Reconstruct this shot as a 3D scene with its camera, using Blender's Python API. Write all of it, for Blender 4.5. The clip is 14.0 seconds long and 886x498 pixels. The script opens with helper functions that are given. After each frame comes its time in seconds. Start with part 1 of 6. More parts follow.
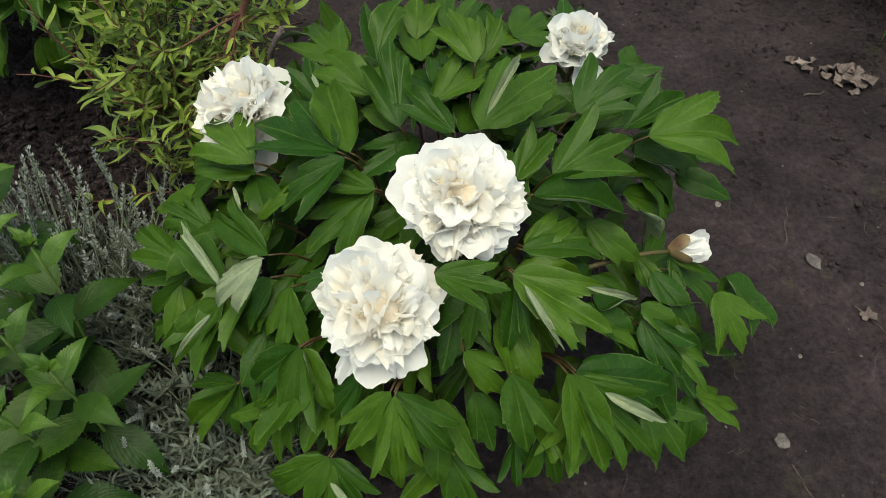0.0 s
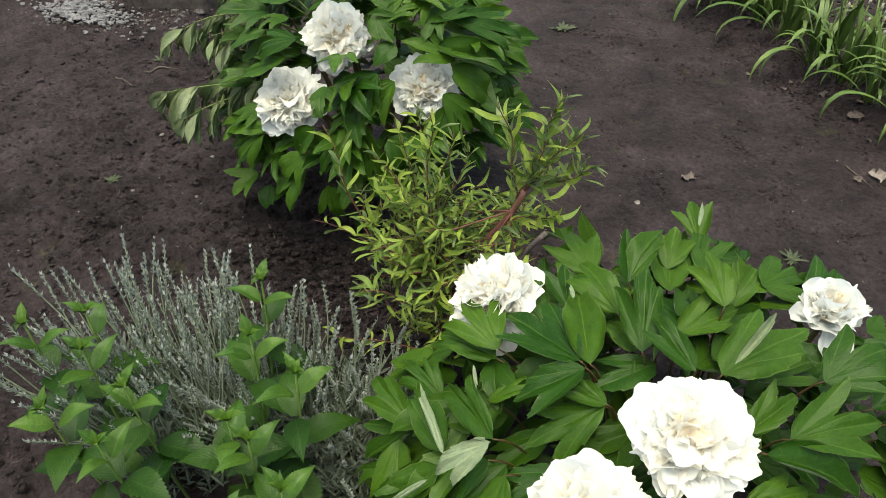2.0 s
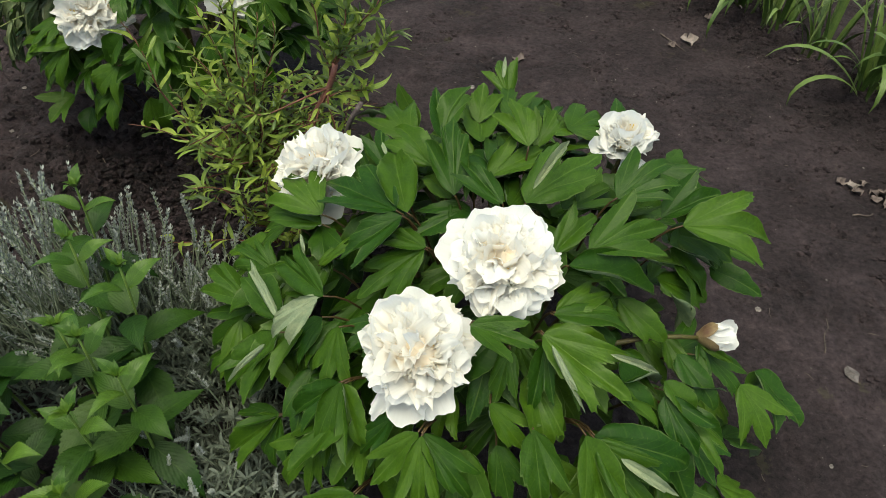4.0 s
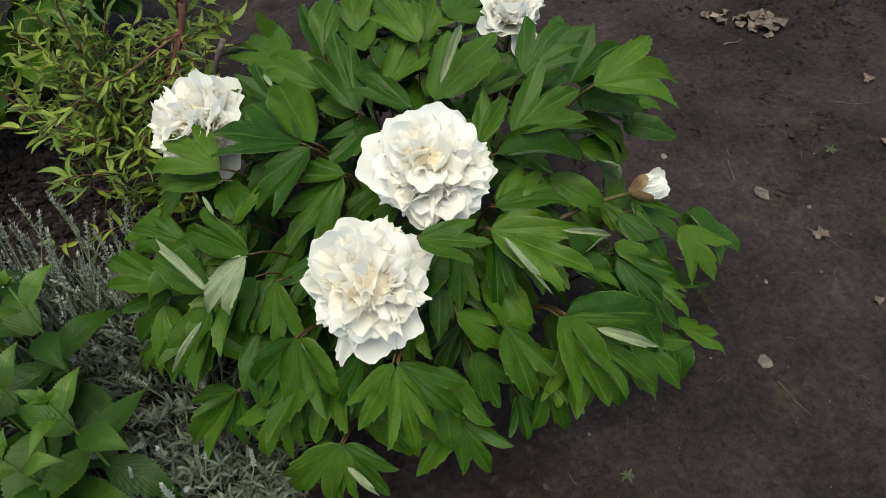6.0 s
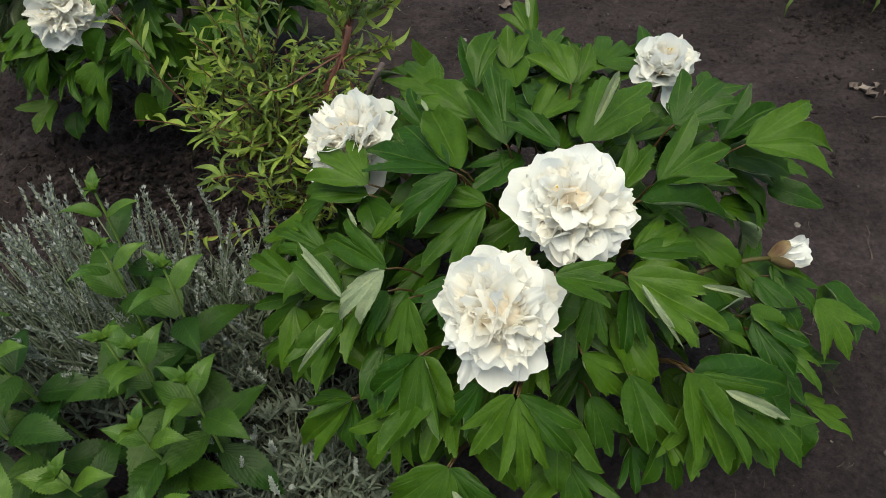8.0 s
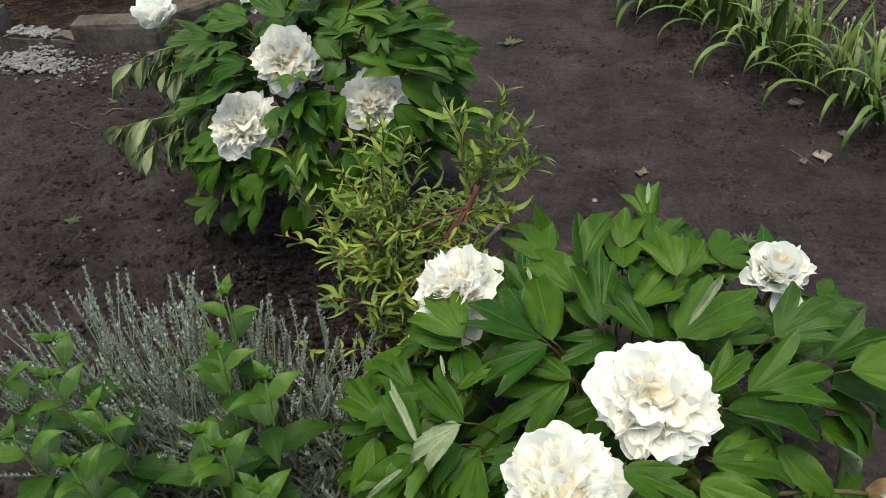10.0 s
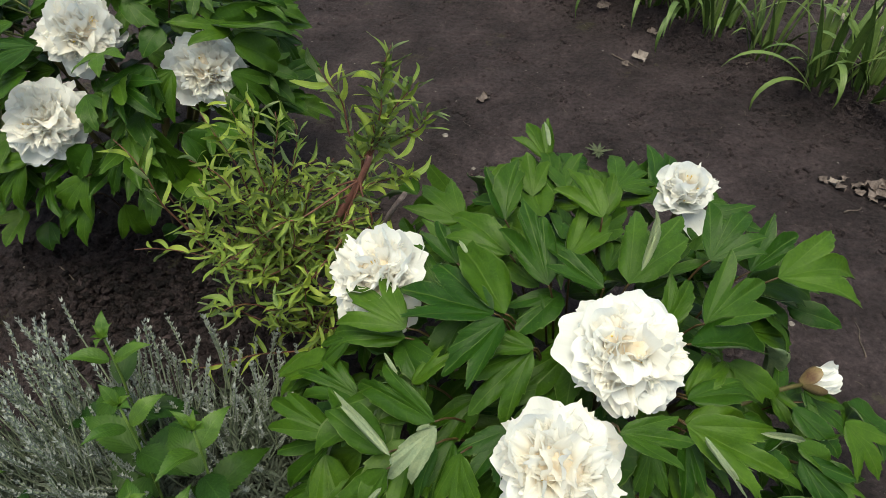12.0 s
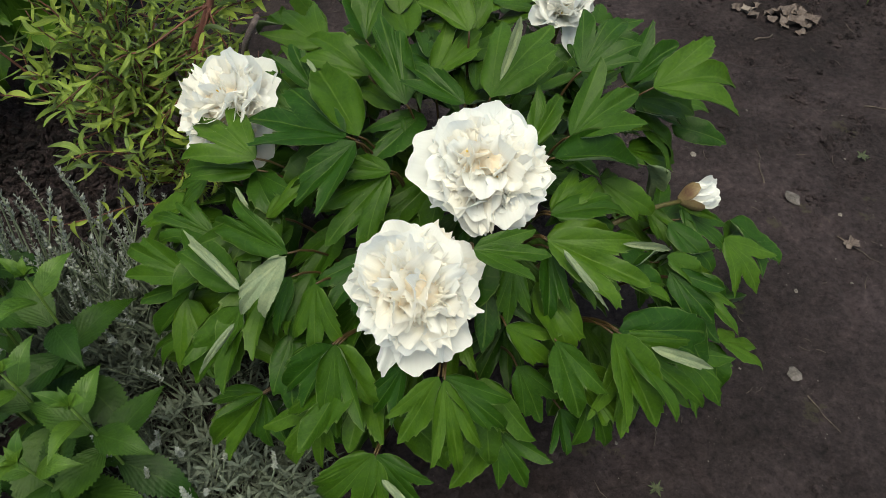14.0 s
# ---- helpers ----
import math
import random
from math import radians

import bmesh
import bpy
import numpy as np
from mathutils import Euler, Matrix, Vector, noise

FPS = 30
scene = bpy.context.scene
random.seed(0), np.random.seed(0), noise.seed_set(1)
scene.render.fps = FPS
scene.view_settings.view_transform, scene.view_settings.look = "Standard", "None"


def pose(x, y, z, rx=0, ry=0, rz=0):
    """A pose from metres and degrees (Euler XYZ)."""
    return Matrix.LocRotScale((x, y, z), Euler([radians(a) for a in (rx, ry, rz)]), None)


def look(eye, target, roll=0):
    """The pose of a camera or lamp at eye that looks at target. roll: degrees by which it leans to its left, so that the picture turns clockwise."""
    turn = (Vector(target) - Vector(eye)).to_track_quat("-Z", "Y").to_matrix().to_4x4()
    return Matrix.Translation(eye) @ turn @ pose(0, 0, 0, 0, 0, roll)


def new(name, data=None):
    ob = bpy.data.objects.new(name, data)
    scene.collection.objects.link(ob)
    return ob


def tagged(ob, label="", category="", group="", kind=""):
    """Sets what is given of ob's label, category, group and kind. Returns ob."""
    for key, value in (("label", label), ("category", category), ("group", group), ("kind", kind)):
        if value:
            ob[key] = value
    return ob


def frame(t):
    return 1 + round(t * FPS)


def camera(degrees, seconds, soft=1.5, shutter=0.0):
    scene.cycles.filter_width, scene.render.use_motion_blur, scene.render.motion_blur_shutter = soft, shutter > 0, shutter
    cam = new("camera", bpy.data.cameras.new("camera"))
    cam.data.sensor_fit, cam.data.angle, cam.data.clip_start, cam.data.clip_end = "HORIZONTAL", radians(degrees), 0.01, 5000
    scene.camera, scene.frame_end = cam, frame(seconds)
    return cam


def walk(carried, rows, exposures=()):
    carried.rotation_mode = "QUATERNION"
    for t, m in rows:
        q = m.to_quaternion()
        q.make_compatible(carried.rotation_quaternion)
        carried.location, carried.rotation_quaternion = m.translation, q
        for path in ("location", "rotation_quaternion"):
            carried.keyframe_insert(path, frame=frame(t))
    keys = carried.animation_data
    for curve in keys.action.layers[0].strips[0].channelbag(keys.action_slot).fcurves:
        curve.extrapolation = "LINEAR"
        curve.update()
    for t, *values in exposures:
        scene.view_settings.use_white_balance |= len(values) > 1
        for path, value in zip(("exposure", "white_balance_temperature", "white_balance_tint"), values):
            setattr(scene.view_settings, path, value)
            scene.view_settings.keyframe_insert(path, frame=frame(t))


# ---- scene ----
cam = camera(62.8, 14.0, soft=0.55)
PATH = [
    (0, (0.049, 0.166, 1.226), (0.042, 1.345, -0.389), 1.2),
    (0.5, (0.015, 0.12, 1.289), (-0.026, 1.468, -0.189), -0.5),
    (1, (-0.107, 0.168, 1.323), (-0.371, 1.719, 0.089), -3.4),
    (1.5, (-0.102, 0.16, 1.353), (-0.554, 1.662, 0.112), 0.4),
    (2, (-0.05, 0.137, 1.317), (-0.567, 1.551, 0.001), 0.7),
    (2.5, (0.016, 0.1, 1.3), (-0.363, 1.518, -0.058), 0.3),
    (3, (0.051, 0.078, 1.265), (-0.225, 1.452, -0.162), -0.1),
    (3.2, (0.068, 0.067, 1.262), (-0.173, 1.438, -0.174), 0.8),
    (5.3, (0.077, 0.089, 1.246), (0.01, 1.454, -0.214), -1.1),
    (5.5, (0.057, 0.095, 1.228), (0.032, 1.402, -0.285), -1.9),
    (6, (0.01, 0.095, 1.205), (0.136, 1.315, -0.375), -3.4),
    (6.5, (-0.044, 0.103, 1.213), (0.097, 1.31, -0.376), -4.3),
    (7, (-0.078, 0.11, 1.215), (0.057, 1.334, -0.361), -1.4),
    (7.2, (-0.084, 0.104, 1.209), (0.006, 1.341, -0.36), -1.7),
    (9.3, (0.01, 0.073, 1.265), (-0.398, 1.494, -0.081), -2.0),
    (9.5, (0.01, 0.071, 1.278), (-0.441, 1.499, -0.047), -1.5),
    (10, (-0.009, 0.09, 1.29), (-0.473, 1.578, 0.037), -2.4),
    (10.5, (-0.09, 0.159, 1.33), (-0.483, 1.715, 0.137), -1.0),
    (11, (-0.194, 0.208, 1.333), (-0.499, 1.783, 0.138), -1.6),
    (11.5, (-0.245, 0.223, 1.321), (-0.394, 1.743, 0.031), -0.5),
    (12, (-0.203, 0.202, 1.288), (-0.125, 1.612, -0.129), 0.1),
    (12.5, (-0.165, 0.174, 1.269), (0.004, 1.509, -0.21), 2.3),
    (13, (-0.118, 0.138, 1.249), (0.101, 1.435, -0.257), 2.9),
    (13.5, (-0.083, 0.122, 1.228), (0.131, 1.377, -0.313), 3.3),
    (14, (-0.072, 0.179, 1.192), (0.105, 1.321, -0.44), 1.5),
]
# the camera's own brightening and darkening, in stops
STOPS = ((0.0, 1.1), (0.5, 1.25), (1.0, 1.21), (1.5, 1.65), (2.0, 1.6), (2.5, 1.3), (3.0, 1.25), (5.5, 1.15), (6.0, 1.1), (6.5, 1.1), (7.0, 1.05), (9.5, 1.21), (10.0, 1.33), (10.5, 1.57), (11.0, 1.65), (11.5, 1.6), (12.0, 1.26), (12.5, 1.17), (13.0, 1.09), (13.5, 1.1), (14.0, 1.07))
walk(cam, [(t, look(eye, target, roll)) for t, eye, target, roll in PATH], [(t, e - 0.17, 7250, -3) for t, e in STOPS])

# ---- sky, sun ----
world = bpy.data.worlds.new("overcast_sky")
scene.world = world
world.use_nodes = True
wn = world.node_tree
sky = wn.nodes.new("ShaderNodeTexSky")
sky.sky_type = "NISHITA"
sky.sun_disc = False
SUN_UP, SUN_ROUND = radians(80), radians(-170)
sky.sun_elevation, sky.sun_rotation = SUN_UP, SUN_ROUND
sky.air_density, sky.dust_density, sky.ozone_density = 1.0, 4.0, 0.6
wn.links.new(sky.outputs[0], wn.nodes["Background"].inputs[0])
wn.nodes["Background"].inputs[1].default_value = 0.122
sun = new("sun", bpy.data.lights.new("sun", "SUN"))
sun.data.energy, sun.data.angle, sun.data.color = 1.5, radians(50), (1.0, 0.96, 0.9)
sun_way = Vector((math.sin(SUN_ROUND) * math.cos(SUN_UP), math.cos(SUN_ROUND) * math.cos(SUN_UP), math.sin(SUN_UP)))
sun.matrix_world = look(sun_way * 20, (0, 0, 0))


# ---- materials ----
def material(name, rough=0.6, spec=0.3):
    m = bpy.data.materials.new(name)
    m.use_nodes = True
    b = m.node_tree.nodes["Principled BSDF"]
    b.inputs["Roughness"].default_value = rough
    b.inputs["Specular IOR Level"].default_value = spec
    return m, m.node_tree, b


def node(nt, kind, **values):
    n = nt.nodes.new(kind)
    for k, v in values.items():
        n.inputs[k.replace("_", " ")].default_value = v
    return n


def ramp(nt, fac, *stops):
    r = nt.nodes.new("ShaderNodeValToRGB")
    e = r.color_ramp.elements
    while len(e) < len(stops):
        e.new(0.5)
    for el, (p, c) in zip(e, stops):
        el.position, el.color = p, (*c, 1)
    nt.links.new(fac, r.inputs[0])
    return r.outputs[0]


def mix(nt, kind, fac, a, b):
    n = nt.nodes.new("ShaderNodeMix")
    n.data_type, n.blend_type = "RGBA", kind
    for sock, v in ((n.inputs[0], fac), (n.inputs[6], a), (n.inputs[7], b)):
        if hasattr(v, "links"):
            nt.links.new(v, sock)
        else:
            sock.default_value = v if not isinstance(v, tuple) else (*v, 1)
    return n.outputs[2]


def maths(nt, op, a, b=0.0):
    n = nt.nodes.new("ShaderNodeMath")
    n.operation = op
    for sock, v in zip(n.inputs, (a, b)):
        if hasattr(v, "links"):
            nt.links.new(v, sock)
        else:
            sock.default_value = v
    return n.outputs[0]


def bump(nt, b, height, strength, distance):
    n = node(nt, "ShaderNodeBump", Strength=strength, Distance=distance)
    nt.links.new(height, n.inputs["Height"])
    nt.links.new(n.outputs[0], b.inputs["Normal"])


def noise_at(nt, scale, detail=4.0, coords="Object", rough=0.55):
    tc = nt.nodes.new("ShaderNodeTexCoord")
    n = node(nt, "ShaderNodeTexNoise", Scale=scale, Detail=detail, Roughness=rough)
    nt.links.new(tc.outputs[coords], n.inputs["Vector"])
    return n.outputs["Fac"]


def leaf_material(name, dark, light, vein, rough=0.42, spec=0.35, veins=9.0, through_light=0.25, edge=None, relief=0.18, ribs=0.7, slant=0.55):
    """Blade of a leaf: light midrib and side veins, mottling, each leaf a little different."""
    m, nt, b = material(name, rough, spec)
    uv = nt.nodes.new("ShaderNodeUVMap")
    sep = nt.nodes.new("ShaderNodeSeparateXYZ")
    nt.links.new(uv.outputs[0], sep.inputs[0])
    info = nt.nodes.new("ShaderNodeObjectInfo")
    isl = nt.nodes.new("ShaderNodeNewGeometry")
    rnd = maths(nt, "FRACT", maths(nt, "ADD", info.outputs["Random"], isl.outputs["Random Per Island"]))
    across = maths(nt, "ABSOLUTE", maths(nt, "SUBTRACT", sep.outputs[0], 0.5))
    mid = maths(nt, "LESS_THAN", across, 0.022)
    side = maths(nt, "SINE", maths(nt, "MULTIPLY", maths(nt, "SUBTRACT", sep.outputs[1], maths(nt, "MULTIPLY", across, slant)), veins * 6.28))
    side = maths(nt, "GREATER_THAN", side, 0.93)
    line = maths(nt, "MAXIMUM", mid, maths(nt, "MULTIPLY", side, 0.26))
    base = ramp(nt, rnd, (0.0, dark), (0.55, tuple((a + c) / 2 for a, c in zip(dark, light))), (1.0, light))
    mot = maths(nt, "ADD", maths(nt, "MULTIPLY", noise_at(nt, 5.0, 3.0), 0.6), maths(nt, "MULTIPLY", noise_at(nt, 34.0, 3.0), 0.4))
    # mottled tone; also puts the light and shade of leaf blisters into the colour
    col = mix(nt, "MULTIPLY", 0.75, base, ramp(nt, mot, (0.34, (0.55, 0.62, 0.55)), (0.66, (1.4, 1.22, 1.05))))
    spots = noise_at(nt, 26.0, 5.0, rough=0.75)
    col = mix(nt, "MIX", maths(nt, "MULTIPLY", maths(nt, "GREATER_THAN", spots, 0.64), 0.45), col, vein)
    col = mix(nt, "MIX", maths(nt, "MULTIPLY", line, ribs), col, vein)
    if edge:
        rim = maths(nt, "GREATER_THAN", across, 0.455)
        col = mix(nt, "MIX", maths(nt, "MULTIPLY", rim, 0.35), col, edge)
    nt.links.new(col, b.inputs["Base Color"])
    wide = maths(nt, "SINE", maths(nt, "MULTIPLY", maths(nt, "SUBTRACT", sep.outputs[1], maths(nt, "MULTIPLY", across, slant)), veins * 6.28))
    bump(nt, b, maths(nt, "ADD", maths(nt, "MULTIPLY", wide, -relief), mot), 0.55, 0.0018)
    tr = nt.nodes.new("ShaderNodeBsdfTranslucent")
    nt.links.new(mix(nt, "MULTIPLY", 1.0, col, (1.5, 1.5, 0.7)), tr.inputs[0])
    ms = node(nt, "ShaderNodeMixShader", Fac=through_light)
    nt.links.new(b.outputs[0], ms.inputs[1])
    nt.links.new(tr.outputs[0], ms.inputs[2])
    nt.links.new(ms.outputs[0], nt.nodes["Material Output"].inputs["Surface"])
    return m


def plain(name, a, b_col, scale, rough=0.7, spec=0.2, relief=0.0, stretch=None):
    m, nt, b = material(name, rough, spec)
    n1, n2 = noise_at(nt, scale), noise_at(nt, scale * 6.5, 3.0)
    f = maths(nt, "ADD", maths(nt, "MULTIPLY", n1, 0.65), maths(nt, "MULTIPLY", n2, 0.35))
    nt.links.new(ramp(nt, f, (0.36, a), (0.64, b_col)), b.inputs["Base Color"])
    if relief:
        bump(nt, b, f, 0.7, relief)
    return m


def petal_material(name, tip, heart, spread):
    m, nt, b = material(name, 0.55, 0.25)
    uv = nt.nodes.new("ShaderNodeUVMap")
    sep = nt.nodes.new("ShaderNodeSeparateXYZ")
    nt.links.new(uv.outputs[0], sep.inputs[0])
    col = ramp(nt, sep.outputs[1], (0.0, heart), (spread, tuple(0.45 * a + 0.55 * c for a, c in zip(heart, tip))), (min(spread * 2.1, 1.0), tip))
    streak = nt.nodes.new("ShaderNodeTexNoise")
    mp = nt.nodes.new("ShaderNodeMapping")
    mp.inputs["Scale"].default_value = (16, 1.6, 1)
    nt.links.new(uv.outputs[0], mp.inputs[0])
    nt.links.new(mp.outputs[0], streak.inputs["Vector"])
    streak.inputs["Scale"].default_value = 2.0
    col = mix(nt, "MULTIPLY", 0.5, col, ramp(nt, streak.outputs["Fac"], (0.3, (0.93, 0.92, 0.9)), (0.7, (1, 1, 1))))
    nt.links.new(col, b.inputs["Base Color"])
    bump(nt, b, streak.outputs["Fac"], 0.35, 0.0008)
    tr = nt.nodes.new("ShaderNodeBsdfTranslucent")
    nt.links.new(col, tr.inputs[0])
    ms = node(nt, "ShaderNodeMixShader", Fac=0.5)
    nt.links.new(b.outputs[0], ms.inputs[1])
    nt.links.new(tr.outputs[0], ms.inputs[2])
    nt.links.new(ms.outputs[0], nt.nodes["Material Output"].inputs["Surface"])
    return m


def soil_material(name, dark, light, speck, fine=1.0, island=0.0):
    m, nt, b = material(name, 0.9, 0.18)
    wide, big, med, small = noise_at(nt, 0.9, 2.0), noise_at(nt, 4.2, 4.0), noise_at(nt, 22.0, 8.0, rough=0.68), noise_at(nt, 75.0, 6.0, rough=0.8)
    f = maths(nt, "ADD", maths(nt, "MULTIPLY", big, 0.3), maths(nt, "ADD", maths(nt, "MULTIPLY", med, 0.33), maths(nt, "MULTIPLY", small, 0.37)))
    isl = nt.nodes.new("ShaderNodeNewGeometry")
    f = maths(nt, "ADD", f, maths(nt, "MULTIPLY", maths(nt, "SUBTRACT", isl.outputs["Random Per Island"], 0.5), island))
    col = ramp(nt, f, (0.36, dark), (0.5, tuple((a * 0.8 + c) / 2 for a, c in zip(dark, light))), (0.62, light))
    tc = nt.nodes.new("ShaderNodeTexCoord")
    vor = node(nt, "ShaderNodeTexVoronoi", Scale=140.0)
    nt.links.new(tc.outputs["Object"], vor.inputs["Vector"])
    sp = maths(nt, "MULTIPLY", maths(nt, "LESS_THAN", vor.outputs["Distance"], 0.16), maths(nt, "GREATER_THAN", noise_at(nt, 55.0, 2.0), 0.62))
    col = mix(nt, "MIX", maths(nt, "MULTIPLY", sp, 0.5), col, speck)
    moss = maths(nt, "GREATER_THAN", maths(nt, "ADD", noise_at(nt, 5.5, 4.0), maths(nt, "MULTIPLY", small, 0.25)), 0.79)
    col = mix(nt, "MIX", maths(nt, "MULTIPLY", moss, 0.35), col, (0.06, 0.062, 0.022))
    # shade of small crumbs put into the colour: fine hollows darker, tops lighter
    col = mix(nt, "MULTIPLY", 1.0, col, ramp(nt, small, (0.3, (0.55, 0.55, 0.56)), (0.46, (0.95, 0.95, 0.95)), (0.58, (1.05, 1.05, 1.05)), (0.72, (1.4, 1.36, 1.32))))
    col = mix(nt, "MULTIPLY", 1.0, col, ramp(nt, maths(nt, "ADD", maths(nt, "MULTIPLY", wide, 0.5), maths(nt, "MULTIPLY", big, 0.5)), (0.36, (0.78, 0.77, 0.77)), (0.5, (1, 1, 1)), (0.64, (1.22, 1.22, 1.24))))
    nt.links.new(col, b.inputs["Base Color"])
    rough = ramp(nt, med, (0.3, (0.72, 0.72, 0.72)), (0.65, (0.95, 0.95, 0.95)))
    nt.links.new(rough, b.inputs["Roughness"])
    crumb = node(nt, "ShaderNodeTexVoronoi", Scale=60.0)
    nt.links.new(tc.outputs["Object"], crumb.inputs["Vector"])
    h = maths(nt, "ADD", maths(nt, "MULTIPLY", small, 0.9), maths(nt, "ADD", maths(nt, "MULTIPLY", med, 0.8), maths(nt, "MULTIPLY", crumb.outputs["Distance"], -0.1)))
    warp = nt.nodes.new("ShaderNodeVectorMath")
    bent = node(nt, "ShaderNodeTexNoise", Scale=9.0, Detail=3.0)
    nt.links.new(tc.outputs["Object"], bent.inputs["Vector"])
    warp.operation = "MULTIPLY_ADD"
    nt.links.new(bent.outputs["Color"], warp.inputs[0])
    warp.inputs[1].default_value = (0.16, 0.16, 0.16)
    nt.links.new(tc.outputs["Object"], warp.inputs[2])
    crust = node(nt, "ShaderNodeTexVoronoi", Scale=11.0)
    crust.feature = "DISTANCE_TO_EDGE"
    nt.links.new(warp.outputs[0], crust.inputs["Vector"])
    crack = maths(nt, "MULTIPLY", maths(nt, "LESS_THAN", crust.outputs["Distance"], 0.035), maths(nt, "GREATER_THAN", noise_at(nt, 3.2, 3.0), 0.54))
    h = maths(nt, "SUBTRACT", h, maths(nt, "MULTIPLY", crack, 0.35))
    bump(nt, b, h, 1.0, 0.015 * fine)
    return m


soil = soil_material("soil", (0.0112, 0.0082, 0.0088), (0.0765, 0.0565, 0.0598), (0.13, 0.11, 0.098), 1.7)
mulch_soil = soil_material("needle_litter_soil", (0.006, 0.0036, 0.0031), (0.022, 0.0125, 0.0095), (0.13, 0.09, 0.06), 1.6)
peony_green = leaf_material("peony_leaf_top", (0.0125, 0.05, 0.0032), (0.046, 0.106, 0.0072), (0.085, 0.142, 0.026), rough=0.46, spec=0.2, ribs=0.42, relief=0.05, veins=7.0, edge=(0.13, 0.18, 0.06))
peony_pale = leaf_material("peony_leaf_underside", (0.15, 0.23, 0.13), (0.22, 0.29, 0.18), (0.26, 0.33, 0.22), rough=0.6)
peony_silver = leaf_material("peony_leaf_turned", (0.18, 0.24, 0.15), (0.23, 0.29, 0.195), (0.25, 0.31, 0.215), rough=0.6, ribs=0.2, relief=0.04)
drooping_green = leaf_material("drooping_leaf", (0.105, 0.155, 0.07), (0.205, 0.25, 0.15), (0.24, 0.29, 0.17), rough=0.5, edge=(0.16, 0.12, 0.05))
willow_green = leaf_material("willow_leaf", (0.12, 0.21, 0.038), (0.29, 0.39, 0.065), (0.31, 0.4, 0.1), veins=14, through_light=0.38, rough=0.36, spec=0.5)
willow_pale = leaf_material("willow_leaf_underside", (0.16, 0.24, 0.11), (0.24, 0.32, 0.16), (0.3, 0.36, 0.2), rough=0.6)
balm_green = leaf_material("serrate_leaf", (0.0092, 0.039, 0.003), (0.03, 0.077, 0.006), (0.045, 0.095, 0.015), rough=0.5, spec=0.25, veins=9, relief=0.1, ribs=0.4, slant=0.9)
balm_tip = leaf_material("serrate_young_leaf", (0.031, 0.088, 0.007), (0.067, 0.14, 0.014), (0.095, 0.175, 0.03), rough=0.45, veins=9, relief=0.1, ribs=0.5, slant=0.9)
strap_green = leaf_material("strap_leaf", (0.055, 0.108, 0.023), (0.13, 0.2, 0.055), (0.15, 0.22, 0.07), rough=0.42, veins=0.5)
weed_green = leaf_material("weed_leaf", (0.055, 0.075, 0.04), (0.095, 0.12, 0.07), (0.13, 0.15, 0.1), rough=0.6)
silver_leaf = plain("silver_foliage", (0.058, 0.074, 0.054), (0.145, 0.168, 0.132), 60.0, 0.8)
silver_stem = plain("silver_stem", (0.13, 0.165, 0.11), (0.22, 0.26, 0.18), 40.0, 0.8)
silver_spike = plain("silver_spike", (0.18, 0.2, 0.185), (0.31, 0.335, 0.31), 120.0, 0.9, relief=0.001)
juniper_green = plain("juniper_foliage", (0.018, 0.04, 0.022), (0.05, 0.09, 0.05), 14.0, 0.7)
peony_stem = plain("peony_stem", (0.04, 0.03, 0.014), (0.09, 0.085, 0.025), 30.0, 0.55, 0.3)
peony_red = plain("peony_petiole", (0.034, 0.016, 0.008), (0.066, 0.045, 0.015), 30.0, 0.5, 0.3)
bark = plain("willow_bark", (0.055, 0.02, 0.014), (0.14, 0.055, 0.035), 35.0, 0.55, 0.3, 0.001)
red_bark = plain("willow_red_bark", (0.1, 0.038, 0.032), (0.22, 0.095, 0.075), 35.0, 0.45, 0.35, 0.001)
old_bark = plain("grey_bark", (0.06, 0.045, 0.045), (0.16, 0.13, 0.125), 60.0, 0.8, 0.2, 0.001)
balm_stem = plain("green_stem", (0.09, 0.16, 0.03), (0.15, 0.22, 0.05), 30.0, 0.6)
sepal = plain("sepal", (0.1, 0.17, 0.04), (0.16, 0.15, 0.06), 40.0, 0.5)
bud_brown = plain("bud_sepal", (0.1, 0.05, 0.038), (0.2, 0.155, 0.075), 55.0, 0.45, 0.3)
petal_white = petal_material("petal_white", (0.88, 0.885, 0.87), (0.88, 0.82, 0.69), 0.22)
petal_cream = petal_material("petal_cream", (0.89, 0.87, 0.815), (0.87, 0.69, 0.44), 0.38)
stamen_yellow = plain("stamen", (0.62, 0.42, 0.06), (0.82, 0.62, 0.16), 200.0, 0.7)
concrete = plain("weathered_concrete", (0.03, 0.0235, 0.021), (0.105, 0.089, 0.08), 9.0, 0.92, 0.15, 0.009)
lime = plain("flaking_lime", (0.1, 0.097, 0.1), (0.23, 0.222, 0.23), 30.0, 0.9, 0.15, 0.003)
pebble = plain("pebble", (0.05, 0.045, 0.043), (0.14, 0.125, 0.12), 40.0, 0.85, 0.15, 0.001)
dry_leaf = plain("dry_leaf", (0.045, 0.034, 0.031), (0.15, 0.122, 0.112), 45.0, 0.8, 0.15, 0.001)
twig_grey = plain("dry_twig", (0.045, 0.036, 0.032), (0.13, 0.105, 0.09), 50.0, 0.85)
needle_brown = plain("dry_needle", (0.045, 0.023, 0.016), (0.12, 0.07, 0.046), 25.0, 0.85)
# darker than the other clods, for the patch between the bushes
dark_clod = soil_material("dark_clod", (0.0085, 0.0061, 0.0066), (0.035, 0.025, 0.0265), (0.06, 0.05, 0.045), 1.0, 0.3)
